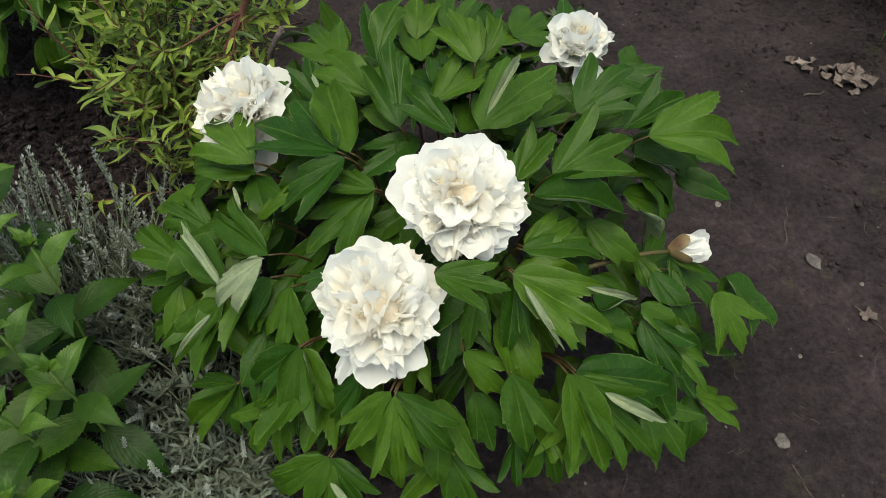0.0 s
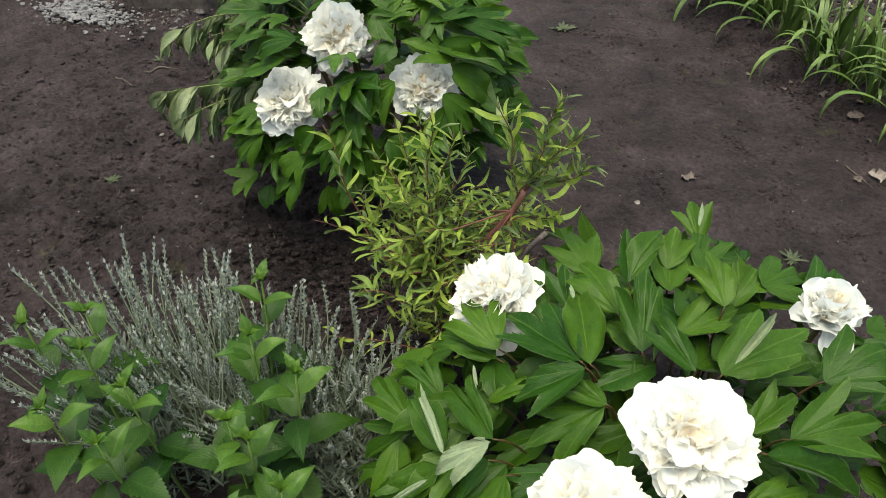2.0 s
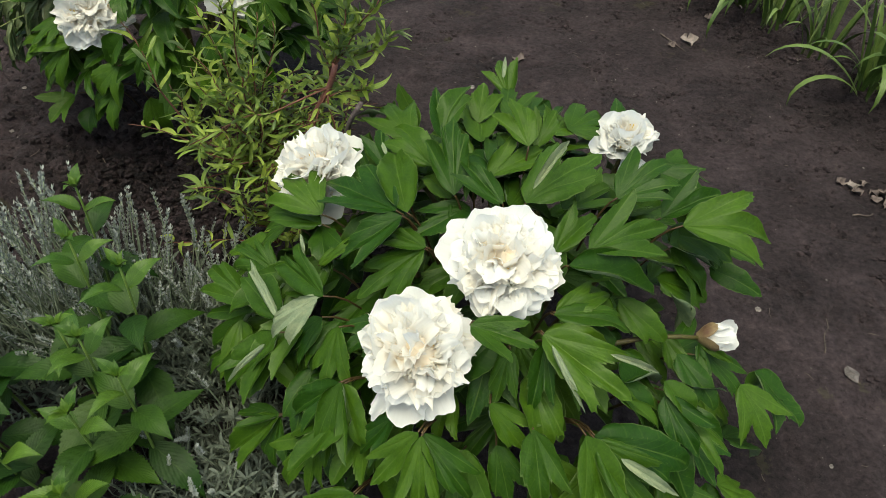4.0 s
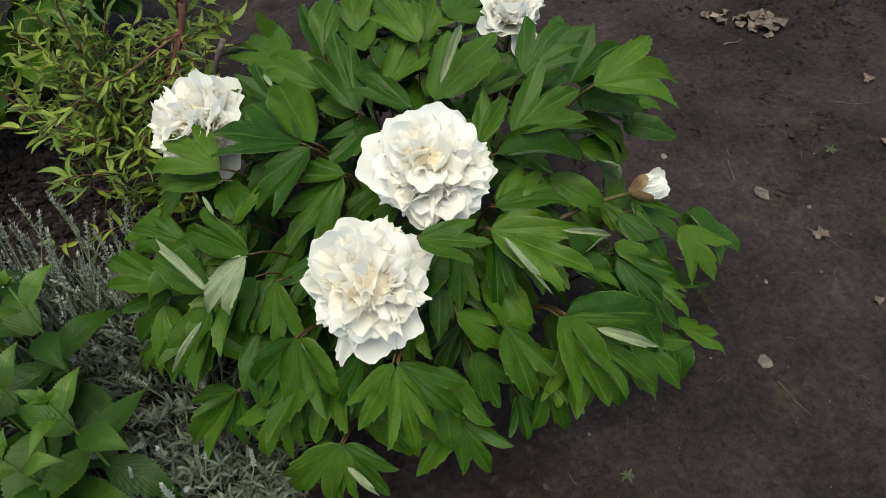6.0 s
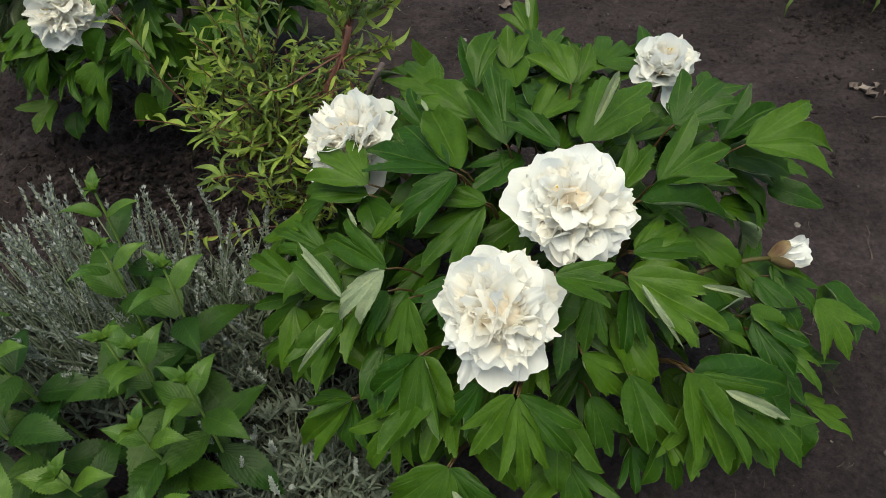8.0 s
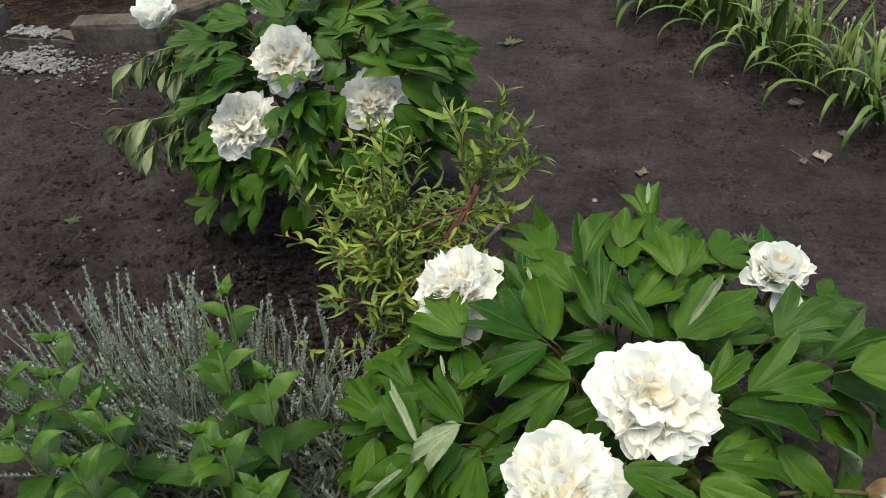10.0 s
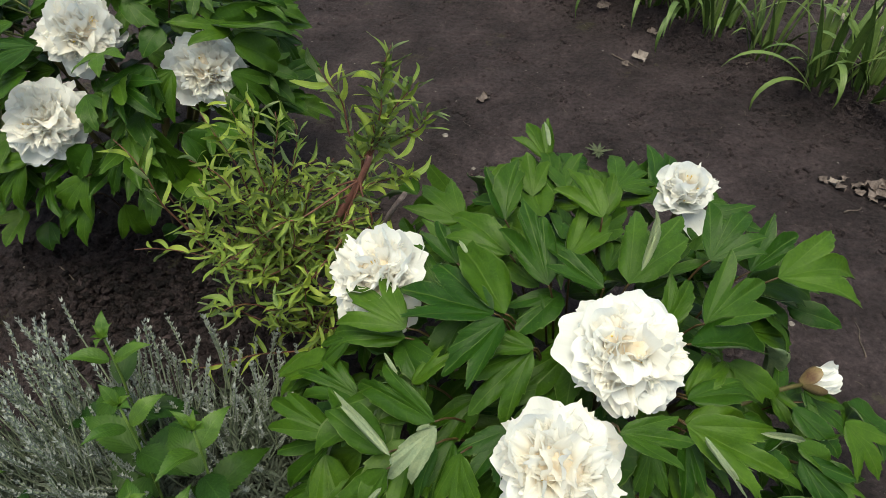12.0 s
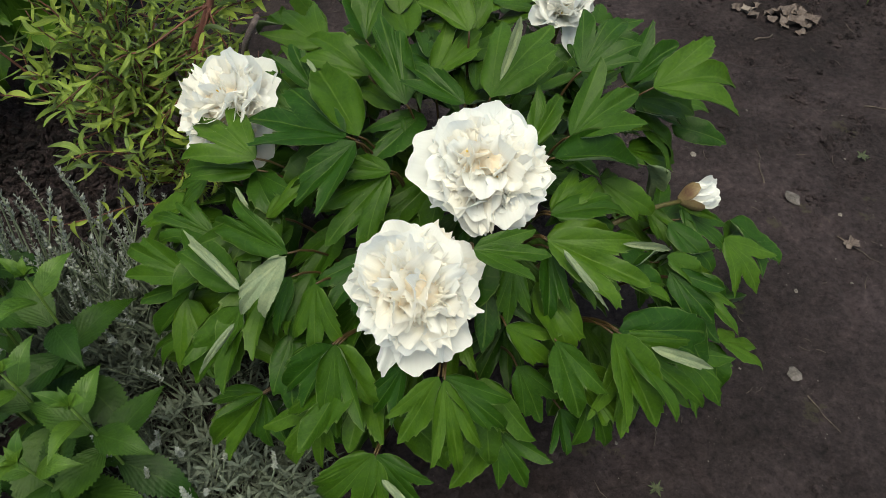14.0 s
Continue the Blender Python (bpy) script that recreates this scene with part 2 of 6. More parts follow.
clod = soil_material("clod", (0.0125, 0.0091, 0.0098), (0.068, 0.05, 0.0528), (0.1, 0.09, 0.08), 1.0, 0.16)
bleached = plain("bleached_leaf", (0.12, 0.1, 0.09), (0.24, 0.205, 0.185), 45.0, 0.8, 0.15, 0.001)
chip = plain("pale_chip", (0.08, 0.07, 0.065), (0.22, 0.195, 0.18), 80.0, 0.85)


# ---- mesh helpers ----
rng = np.random.default_rng(7)


def mesh_of(name, verts, faces, mats, uvs=None, slots=None, smooth=True):
    me = bpy.data.meshes.new(name)
    me.from_pydata([tuple(map(float, v)) for v in verts], [], [tuple(int(i) for i in f) for f in faces])
    for m in mats if isinstance(mats, (list, tuple)) else [mats]:
        me.materials.append(m)
    if uvs is not None:
        lay = me.uv_layers.new(name="UVMap")
        idx = np.zeros(len(me.loops), dtype=np.int32)
        me.loops.foreach_get("vertex_index", idx)
        lay.data.foreach_set("uv", np.asarray(uvs, dtype=np.float32)[idx].ravel())
    if slots is not None:
        me.polygons.foreach_set("material_index", np.asarray(slots, dtype=np.int32))
    if smooth:
        me.polygons.foreach_set("use_smooth", np.ones(len(me.polygons), dtype=bool))
    me.update()
    return me


class Heap:
    """Gathers vertices and faces of several pieces for one mesh."""

    def __init__(self):
        self.v, self.f, self.uv, self.s, self.n = [], [], [], [], 0

    def add(self, verts, faces, uvs=None, slot=0):
        verts = np.asarray(verts, float)
        self.v.append(verts)
        self.uv.append(np.zeros((len(verts), 2)) if uvs is None else np.asarray(uvs, float))
        self.f.extend([tuple(int(i) + self.n for i in f) for f in faces])
        self.s.extend([slot] * len(faces))
        self.n += len(verts)

    def mesh(self, name, mats, smooth=True):
        return mesh_of(name, np.concatenate(self.v), self.f, mats, np.concatenate(self.uv), self.s, smooth)


def sheet(heap, grid, uv, thick=0.0, slots=(0, 0)):
    """Adds a grid of points (rows x columns x 3) as a blade with an upper and a lower face."""
    r, c, _ = grid.shape
    top = []
    for i in range(r - 1):
        for j in range(c - 1):
            a, b, d, e = i * c + j, i * c + j + 1, (i + 1) * c + j + 1, (i + 1) * c + j
            top += [(a, b, d), (a, d, e)]
    heap.add(grid.reshape(-1, 3), top, uv.reshape(-1, 2), slots[0])
    if thick:
        du = np.gradient(grid, axis=0)
        dv = np.gradient(grid, axis=1)
        nn = np.cross(dv, du)
        nn /= np.linalg.norm(nn, axis=2, keepdims=True) + 1e-9
        low = grid - nn * thick
        low[:, 0], low[:, -1] = grid[:, 0], grid[:, -1]
        low[0], low[-1] = grid[0], grid[-1]
        heap.add(low.reshape(-1, 3), [f[::-1] for f in top], uv.reshape(-1, 2), slots[1])


def tube(heap, pts, radii, sides=6, slot=0):
    pts = np.asarray(pts, float)
    n = len(pts)
    radii = np.broadcast_to(np.asarray(radii, float), (n,))
    t = np.gradient(pts, axis=0)
    t /= np.linalg.norm(t, axis=1, keepdims=True) + 1e-9
    ref = np.array([0.31, 0.95, 0.05]) if abs(t[0, 2]) > 0.7 else np.array([0.1, 0.05, 1.0])
    a = np.cross(t, ref)
    a /= np.linalg.norm(a, axis=1, keepdims=True) + 1e-9
    b = np.cross(t, a)
    ang = np.linspace(0, 2 * np.pi, sides, endpoint=False)
    ring = pts[:, None] + radii[:, None, None] * (np.cos(ang)[None, :, None] * a[:, None] + np.sin(ang)[None, :, None] * b[:, None])
    faces = [(i * sides + j, i * sides + (j + 1) % sides, (i + 1) * sides + (j + 1) % sides, (i + 1) * sides + j) for i in range(n - 1) for j in range(sides)]
    faces += [tuple(range(sides))[::-1], tuple((n - 1) * sides + j for j in range(sides))]
    heap.add(ring.reshape(-1, 3), faces, None, slot)


def curve(a, b, sag=0.0, bend=(0, 0, 0), n=7):
    """Points from a to b, bowed by sag upwards and by bend in the middle."""
    s = np.linspace(0, 1, n)[:, None]
    bow = (4 * s * (1 - s)) * (np.asarray(bend, float) + np.array([0, 0, sag]))
    return np.asarray(a, float) * (1 - s) + np.asarray(b, float) * s + bow


def lump(heap, at, size, slot=0, flat=1.0, rows=4, cols=6, jag=0.25):
    """A small uneven lump."""
    v, f = [], []
    for i in range(rows + 1):
        th = math.pi * i / rows
        for j in range(cols):
            ph = 2 * math.pi * (j + 0.5 * (i % 2)) / cols
            k = 1 + jag * (rng.random() - 0.5) * 2
            v.append((k * math.sin(th) * math.cos(ph) * size, k * math.sin(th) * math.sin(ph) * size * 0.8, k * math.cos(th) * size * flat))
    for i in range(rows):
        for j in range(cols):
            f.append((i * cols + j, i * cols + (j + 1) % cols, (i + 1) * cols + (j + 1) % cols, (i + 1) * cols + j))
    turn = rng.random() * 6.28
    v = np.array(v)
    v = np.stack([v[:, 0] * math.cos(turn) - v[:, 1] * math.sin(turn), v[:, 0] * math.sin(turn) + v[:, 1] * math.cos(turn), v[:, 2]], 1)
    heap.add(v + np.asarray(at, float), f, None, slot)


def thing(name, at, label, category, group="", kind="", mesh=None):
    ob = new(name, mesh)
    ob.matrix_basis = Matrix.Translation(at)
    return tagged(ob, label, category, group, kind)


def child(name, mesh, parent, m=None, label=""):
    ob = new(name, mesh)
    ob.parent = parent
    if m is not None:
        ob.matrix_basis = m
    return tagged(ob, label)


def part(name, heap, mats, parent, label="", smooth=True):
    """One mesh, given in the world's metres, as a part of a thing."""
    return child(name, heap.mesh(name, mats, smooth), parent, Matrix.Translation(-parent.matrix_basis.translation), label)


def aim(base, tip, up, width=1.0, rise=1.0):
    """A pose whose y runs from base to tip and whose z leans towards up; the mesh is one long."""
    base, tip, up = Vector(base), Vector(tip), Vector(up)
    y = tip - base
    ln = y.length
    y = y / ln
    z = up - y * up.dot(y)
    z = z.normalized() if z.length > 1e-4 else y.orthogonal().normalized()
    x = y.cross(z)
    m = Matrix((x * ln * width, y * ln, z * ln * rise)).transposed().to_4x4()
    m.translation = base
    return m


def unit(v):
    v = np.asarray(v, float)
    return v / (np.linalg.norm(v) + 1e-9)


# ---- ground ----
def smooth(a, b, x):
    k = min(1.0, max(0.0, (x - a) / (b - a)))
    return k * k * (3 - 2 * k)


def roughness_of_soil(x, y):
    """0 on the trodden path, 1 in the loose beds."""
    left = smooth(-0.12, 0.3, (0.92 - x - y) / 1.414)
    row = 0.8 * (1 - smooth(0.05, 0.3, abs((x * 1.78 + (y - 3.58) * 1.5) / 2.33 - 0.02)))
    beyond = 0.6 * smooth(0.1, 0.5, (x * 1.78 + (y - 3.58) * 1.5) / 2.33)
    far_bed = 0.5 * (1 - smooth(1.6, 2.4, -x))
    return max(left * max(0.55, far_bed + 0.3), row, beyond)


def ground_z(x, y):
    if abs(x) > 7 or y > 9 or y < -4:
        return 0.0
    r = roughness_of_soil(x, y)
    n = noise.noise
    z = 0.012 * n((x * 1.3, y * 1.3, 0.3)) + 0.008 * n((x * 3.4, y * 3.4, 1.7)) + 0.006 * n((x * 8, y * 8, 2.7)) + 0.0028 * n((x * 19, y * 19, 4.1)) - 0.004 * max(0.0, n((x * 9, y * 9, 6.1)) - 0.25)
    z += 0.0045 * n((x * 33, y * 33, 1.1)) * (0.4 + n((x * 2.6, y * 2.6, 5.2))) - 0.006 * max(0.0, 0.12 - abs(n((x * 6.5, y * 6.5, 9.4)))) / 0.12
    z += r * (0.022 * n((x * 4.2, y * 4.2, 7.7)) + 0.021 * n((x * 11, y * 11, 2.2)) + 0.021 * n((x * 22, y * 22, 5.5)) + 0.017 * abs(n((x * 45, y * 45, 8.1))))
    z += r * (0.03 * max(0.0, n((x * 14, y * 14, 3.9)) - 0.12) + 0.022 * max(0.0, n((x * 30, y * 30, 6.3)) - 0.05) - 0.014 * max(0.0, 0.08 - abs(n((x * 7.5, y * 5.5, 4.4)))) / 0.08)
    z += 0.025 * math.exp(-((x + 0.45) ** 2 + (y - 1.25) ** 2) / 0.03) - 0.02 * math.exp(-((x + 0.85) ** 2 + (y - 1.45) ** 2) / 0.03)
    row = (x * 1.78 + (y - 3.58) * 1.5) / 2.33
    z += 0.03 * math.exp(-(row / 0.14) ** 2)
    return z


def spread(lo, hi, step, far):
    """Even steps from lo to hi, then ever longer ones out to far."""
    mid = list(np.arange(lo, hi, step))
    out, s, x = [], step, hi
    while x < far:
        out.append(x)
        s *= 1.28
        x += s
    out.append(far)
    back, s, x = [], step, lo - step
    while x > -far:
        back.append(x)
        s *= 1.28
        x -= s
    back.append(-far)
    return back[::-1] + mid + out


gx, gy = spread(-2.75, 1.75, 0.0082, 900), spread(0.25, 3.9, 0.0082, 900)
gv = [(x, y, ground_z(x, y)) for y in gy for x in gx]
nx = len(gx)
gf = [(j * nx + i, j * nx + i + 1, (j + 1) * nx + i + 1, (j + 1) * nx + i) for j in range(len(gy) - 1) for i in range(nx - 1)]
ground = new("ground", mesh_of("ground", gv, gf, soil))
tagged(ground, "dark bare garden soil, trodden smooth on the path", "soil", kind="structure")


# ---- leaves of the tree peonies ----
def lobe(heap, root, angle, length, half, droop, fold, wave, seed, slots=(0, 1), rows=9, shift=0.0, toothed=0.0, wide_at=0.42, tip=0.0, twist=0.0):
    """One lobe: a pointed blade that starts at root and runs at an angle, bowed down, folded along its midrib."""
    ca, sa = math.cos(angle), math.sin(angle)
    s = np.linspace(0, 1, rows)
    peak = wide_at
    w = half * np.where(s < peak, np.sin(np.pi / 2 * (0.06 + 0.94 * s / peak)) ** 0.8, np.cos(np.pi / 2 * np.clip((s - peak) / (1 - peak), 0, 1)) ** 0.95)
    w[-1] = half * 0.02
    if toothed:
        w = w * (1 + toothed * np.where(np.arange(rows) % 2, 1, -1))
    cols = np.array([-1, -0.55, 0, 0.55, 1.0])
    g, uv = np.zeros((rows, 5, 3)), np.zeros((rows, 5, 2))
    for i in range(rows):
        for j, cj in enumerate(cols):
            x, y = cj * w[i], s[i] * length
            z = fold * abs(cj) * w[i] + droop * (s[i] - s[i] ** 2) * length * 0.8 + wave * length * math.sin(7.5 * s[i] + seed * 2.1 + 1.4 * cj) * abs(cj) + shift
            z += twist * cj * w[i] * s[i] - tip * max(0.0, s[i] - 0.5) ** 2 * length
            x += 0.05 * length * math.sin(seed * 3.7 + 1.5 * s[i]) * s[i]
            g[i, j] = (root[0] + x * ca + y * sa, root[1] - x * sa + y * ca, z)
            uv[i, j] = (0.5 + 0.5 * cj, s[i])
    sheet(heap, g, uv, 0.006, slots)


# half outlines of leaflets, from the tip round to the foot: degrees from the midrib, distance from the foot
ENTIRE = ((0, 1.0), (5, 0.9), (10, 0.78), (16, 0.66), (24, 0.53), (33, 0.41), (45, 0.27), (62, 0.13))
TOOTH = ((0, 1.0), (5, 0.88), (8, 0.79), (10, 0.75), (13, 0.77), (16, 0.79), (19, 0.69), (25, 0.57), (34, 0.43), (46, 0.28), (62, 0.13))
LOBED = ((0, 1.0), (5, 0.89), (8, 0.78), (10.5, 0.69), (13, 0.58), (16, 0.64), (20, 0.73), (24, 0.81), (28, 0.88), (30.5, 0.76), (34, 0.63), (39, 0.5), (47, 0.36), (57, 0.24), (68, 0.12))
DEEP = ((0, 1.0), (4.5, 0.9), (7.5, 0.8), (9, 0.76), (10.8, 0.77), (12.5, 0.65), (14.2, 0.55), (15.6, 0.46), (18, 0.53), (22, 0.64), (27, 0.76), (33, 0.88), (35.5, 0.74), (39, 0.6), (44, 0.47), (51, 0.34), (60, 0.22), (70, 0.12))
SPLIT = ((0, 1.0), (5, 0.88), (8.5, 0.75), (11, 0.62), (14, 0.47), (18, 0.57), (22, 0.7), (27, 0.83), (29.5, 0.7), (32, 0.58), (34, 0.51), (38, 0.57), (45, 0.7), (48, 0.55), (53, 0.4), (62, 0.23), (72, 0.12))


def half_outline(points, r):
    """The outline of one side in fine steps, each a little different, and the directions of its lobes."""
    wide, deep = r.uniform(0.92, 1.1), r.uniform(0.95, 1.05)
    pts = [(a * wide, q if i == 0 else q * deep * r.uniform(0.97, 1.03)) for i, (a, q) in enumerate(points)]
    tips = [0.0] + [pts[i][0] for i in range(1, len(pts) - 1) if pts[i][1] > pts[i - 1][1] and pts[i][1] > pts[i + 1][1]]
    out = []
    for (a0, q0), (a1, q1) in zip(pts, pts[1:]):
        for k in (0.0, 0.34, 0.67):
            tooth = 0.045 if k == 0.34 and q0 > 0.5 and a0 > 3 and r.random() < 0.33 else 0.0
            out.append((a0 + (a1 - a0) * k, tooth + q0 + (q1 - q0) * k + 0.05 * (a1 - a0) / 10 * k * (1 - k) + r.uniform(-0.014, 0.012) * (k > 0)))
    return out + [pts[-1]], tips


def leaflet(heap, left, right, seed, slots=(0, 1)):
    """A lobed peony leaflet in one sheet, creased along the midrib of each lobe."""
    r = random.Random(seed * 7 + 3)
    lo, lt = half_outline(left, r)
    hi, ht = half_outline(right, r)
    rim = [(-a, q) for a, q in lo[:0:-1]] + hi
    tips = [-a for a in lt] + ht[1:]
    ts = (0, 0.2, 0.42, 0.64, 0.82, 0.94, 1.0)
    n = len(rim)
    g, uv = np.zeros((n, 7, 3)), np.zeros((n, 7, 2))
    p1, p2 = r.uniform(0, 6.28), r.uniform(0, 6.28)
    bow, fold, crease = r.uniform(0.08, 0.3), r.uniform(0.0, 0.4), r.uniform(0.1, 0.45)
    side, tip, twist, curl = r.uniform(-0.25, 0.9), r.uniform(-0.15, 0.7), r.uniform(-0.35, 0.35), r.choice((-0.05, -0.02, 0.04, 0.08))
    bend = r.uniform(-0.09, 0.09)
    for i, (a, q1) in enumerate(rim):
        off = min(1.0, min(abs(a - c) for c in tips) / 13)
        for j, t in enumerate(ts):
            q = q1 * t
            x, y = q * math.sin(math.radians(a)), q * math.cos(math.radians(a))
            z = fold * abs(x) + crease * off * q * 0.13 + bow * (y - y * y) * 0.9 - side * x * x - tip * max(0.0, q - 0.5) ** 2 + twist * q * x
            z += 0.034 * q * math.sin(7 * y + 5 * x + p1) + 0.014 * q * math.sin(17 * y - 11 * abs(x) + p2) + curl * off * t ** 4 * (0.6 + 0.4 * math.sin(9 * q + p2))
            g[i, j] = (x + bend * y * y - bend * y, y, z)
            uv[i, j] = (1.0 if t == 1.0 else 0.5 + 0.44 * off, q)
    sheet(heap, g[::-1], uv[::-1], 0.006, slots)


SHAPES = {"ovate": ((ENTIRE, ENTIRE), (TOOTH, ENTIRE), (ENTIRE, TOOTH)),
          "bilobed": ((ENTIRE, LOBED), (DEEP, TOOTH), (LOBED, TOOTH), (ENTIRE, DEEP), (LOBED, ENTIRE)),
          "trifid": ((LOBED, DEEP), (DEEP, DEEP), (DEEP, LOBED), (SPLIT, DEEP), (LOBED, LOBED), (DEEP, SPLIT))}


def peony_mesh(kind, seed, mats):
    h = Heap()
    left, right = SHAPES[kind][seed % len(SHAPES[kind])]
    leaflet(h, left, right, seed * 17 + len(kind))
    return h.mesh("peony_leaf", mats)


KINDS = {"ovate": (0.45, 9), "bilobed": (0.66, 15), "trifid": (0.92, 18)}
GREEN = {k: [peony_mesh(k, i, [peony_green, peony_pale]) for i in range(n)] for k, (w, n) in KINDS.items()}
TURNED = {k: [peony_mesh(k, 60 + i + len(k), [peony_silver, peony_silver]) for i in range(3)] for k in KINDS}
NARROW = []
for i in range(5):
    h = Heap()
    lobe(h, (0, 0), 0, 1, 0.115 + 0.015 * i, 0.35 - 0.1 * i, 0.8, 0.035, i * 2.3, rows=10, twist=-0.8 + 0.4 * i, tip=0.5 * (i % 3))
    NARROW.append(h.mesh("narrow_leaf", [drooping_green, peony_pale]))


def petal_mesh(name, seed, half, cup, ruffle, bend, mat, notch=0.12, rows=9, cols=9, late=1.6):
    """A petal one long: narrow claw, broad ruffled end, bent over towards its back (bend below 0) or its face."""
    r = random.Random(seed)
    ph = [r.uniform(0, 6.28) for _ in range(6)]
    s = np.linspace(0, 1, rows)
    ang = bend * s ** late
    py = np.concatenate([[0], np.cumsum(np.cos(ang[1:]) / (rows - 1))])
    pz = np.concatenate([[0], np.cumsum(np.sin(ang[1:]) / (rows - 1))])
    g, uv = np.zeros((rows, cols, 3)), np.zeros((rows, cols, 2))
    skew = r.uniform(-0.12, 0.12)
    for i in range(rows):
        w = half * (0.22 + 0.78 * math.sin(min(1.0, s[i] * 1.22) * math.pi / 2) ** 1.3)
        for j in range(cols):
            c = -1 + 2 * j / (cols - 1)
            ragged = abs(math.sin(3.1 * c + ph[0])) * 0.6 + abs(math.sin(6.4 * c + ph[5])) * 0.3
            edge = 0.7 + 0.3 * (1 - 0.97 * c * c) ** 0.5 - notch * 0.3 * ragged + skew * c
            q = s[i] * (edge if s[i] > 0.6 else 1 - (1 - edge) * s[i] / 0.6)
            k = min(max(q, 0.0), 1.0) * (rows - 1)
            n = min(rows - 2, int(k))
            y, z, a = (v[n] + (v[n + 1] - v[n]) * (k - n) for v in (py, pz, ang))
            off = cup * c * c * w * 0.9 + ruffle * s[i] ** 1.5 * (0.6 * math.sin(4.5 * c + ph[2] + 2 * s[i]) + 0.5 * math.sin(8.5 * c + ph[3]) * abs(c) + 0.4 * math.sin(7 * s[i] + ph[4]))
            g[i, j] = (c * w * (1 + 0.06 * math.sin(9 * s[i] + ph[3]) * abs(c)), y - off * math.sin(a), z + off * math.cos(a))
            uv[i, j] = (j / (cols - 1), s[i])
    h = Heap()
    sheet(h, g, uv)
    return h.mesh(name, mat)


GUARD = [petal_mesh("guard_petal", i, 0.47, 0.32, 0.1, 0.25 - 0.2 * (i % 3), petal_white, 0.42, 11, 17) for i in range(7)]
INNER = [petal_mesh("inner_petal", 40 + i, 0.18 + 0.035 * (i % 4), 0.42, 0.1, (-1.0, -0.6, 0.6, -1.3, -0.1, -0.8, -0.4)[i % 7], petal_cream if i % 3 else petal_white, 0.65, 9, 13, 2.2) for i in range(14)]


def stamens(r0, count):
    h = Heap()
    for i in range(count):
        a, t = rng.random() * 6.28, 0.25 + 0.5 * rng.random()
        d = np.array([math.sin(t) * math.cos(a), math.sin(t) * math.sin(a), math.cos(t)])
        tip = d * r0 * (0.75 + 0.2 * rng.random())
        tube(h, [d * r0 * 0.15, d * r0 * 0.5, tip], [r0 * 0.012] * 3, 4)
        lump(h, tip, r0 * 0.028, 0, 1.7, 3, 5)
    return h.mesh("stamen_tuft", stamen_yellow)


def heart_filler(radius, seed):
    """Crinkled lump added in the middle of a double flower, keeping petal gaps light."""
    h = Heap()
    rows, cols = 16, 32
    g, uv = np.zeros((rows, cols, 3)), np.zeros((rows, cols, 2))
    for i in range(rows):
        th = 0.02 + 1.75 * i / (rows - 1)
        for j in range(cols):
            ph = 6.2832 * j / (cols - 1)
            d = Vector((math.sin(th) * math.cos(ph), math.sin(th) * math.sin(ph), math.cos(th)))
            k = noise.noise(d * 5.5 + Vector((seed, 0, 0))) + 0.6 * noise.noise(d * 12 + Vector((0, seed, 0)))
            g[i, j] = d * radius * (1 + 0.13 * k)
            # hollows coloured deeper cream, as light through the packed petals would tint them
            uv[i, j] = (ph, 0.4 + 0.35 * k)
    sheet(h, g, uv)
    return h.mesh("heart", petal_cream)


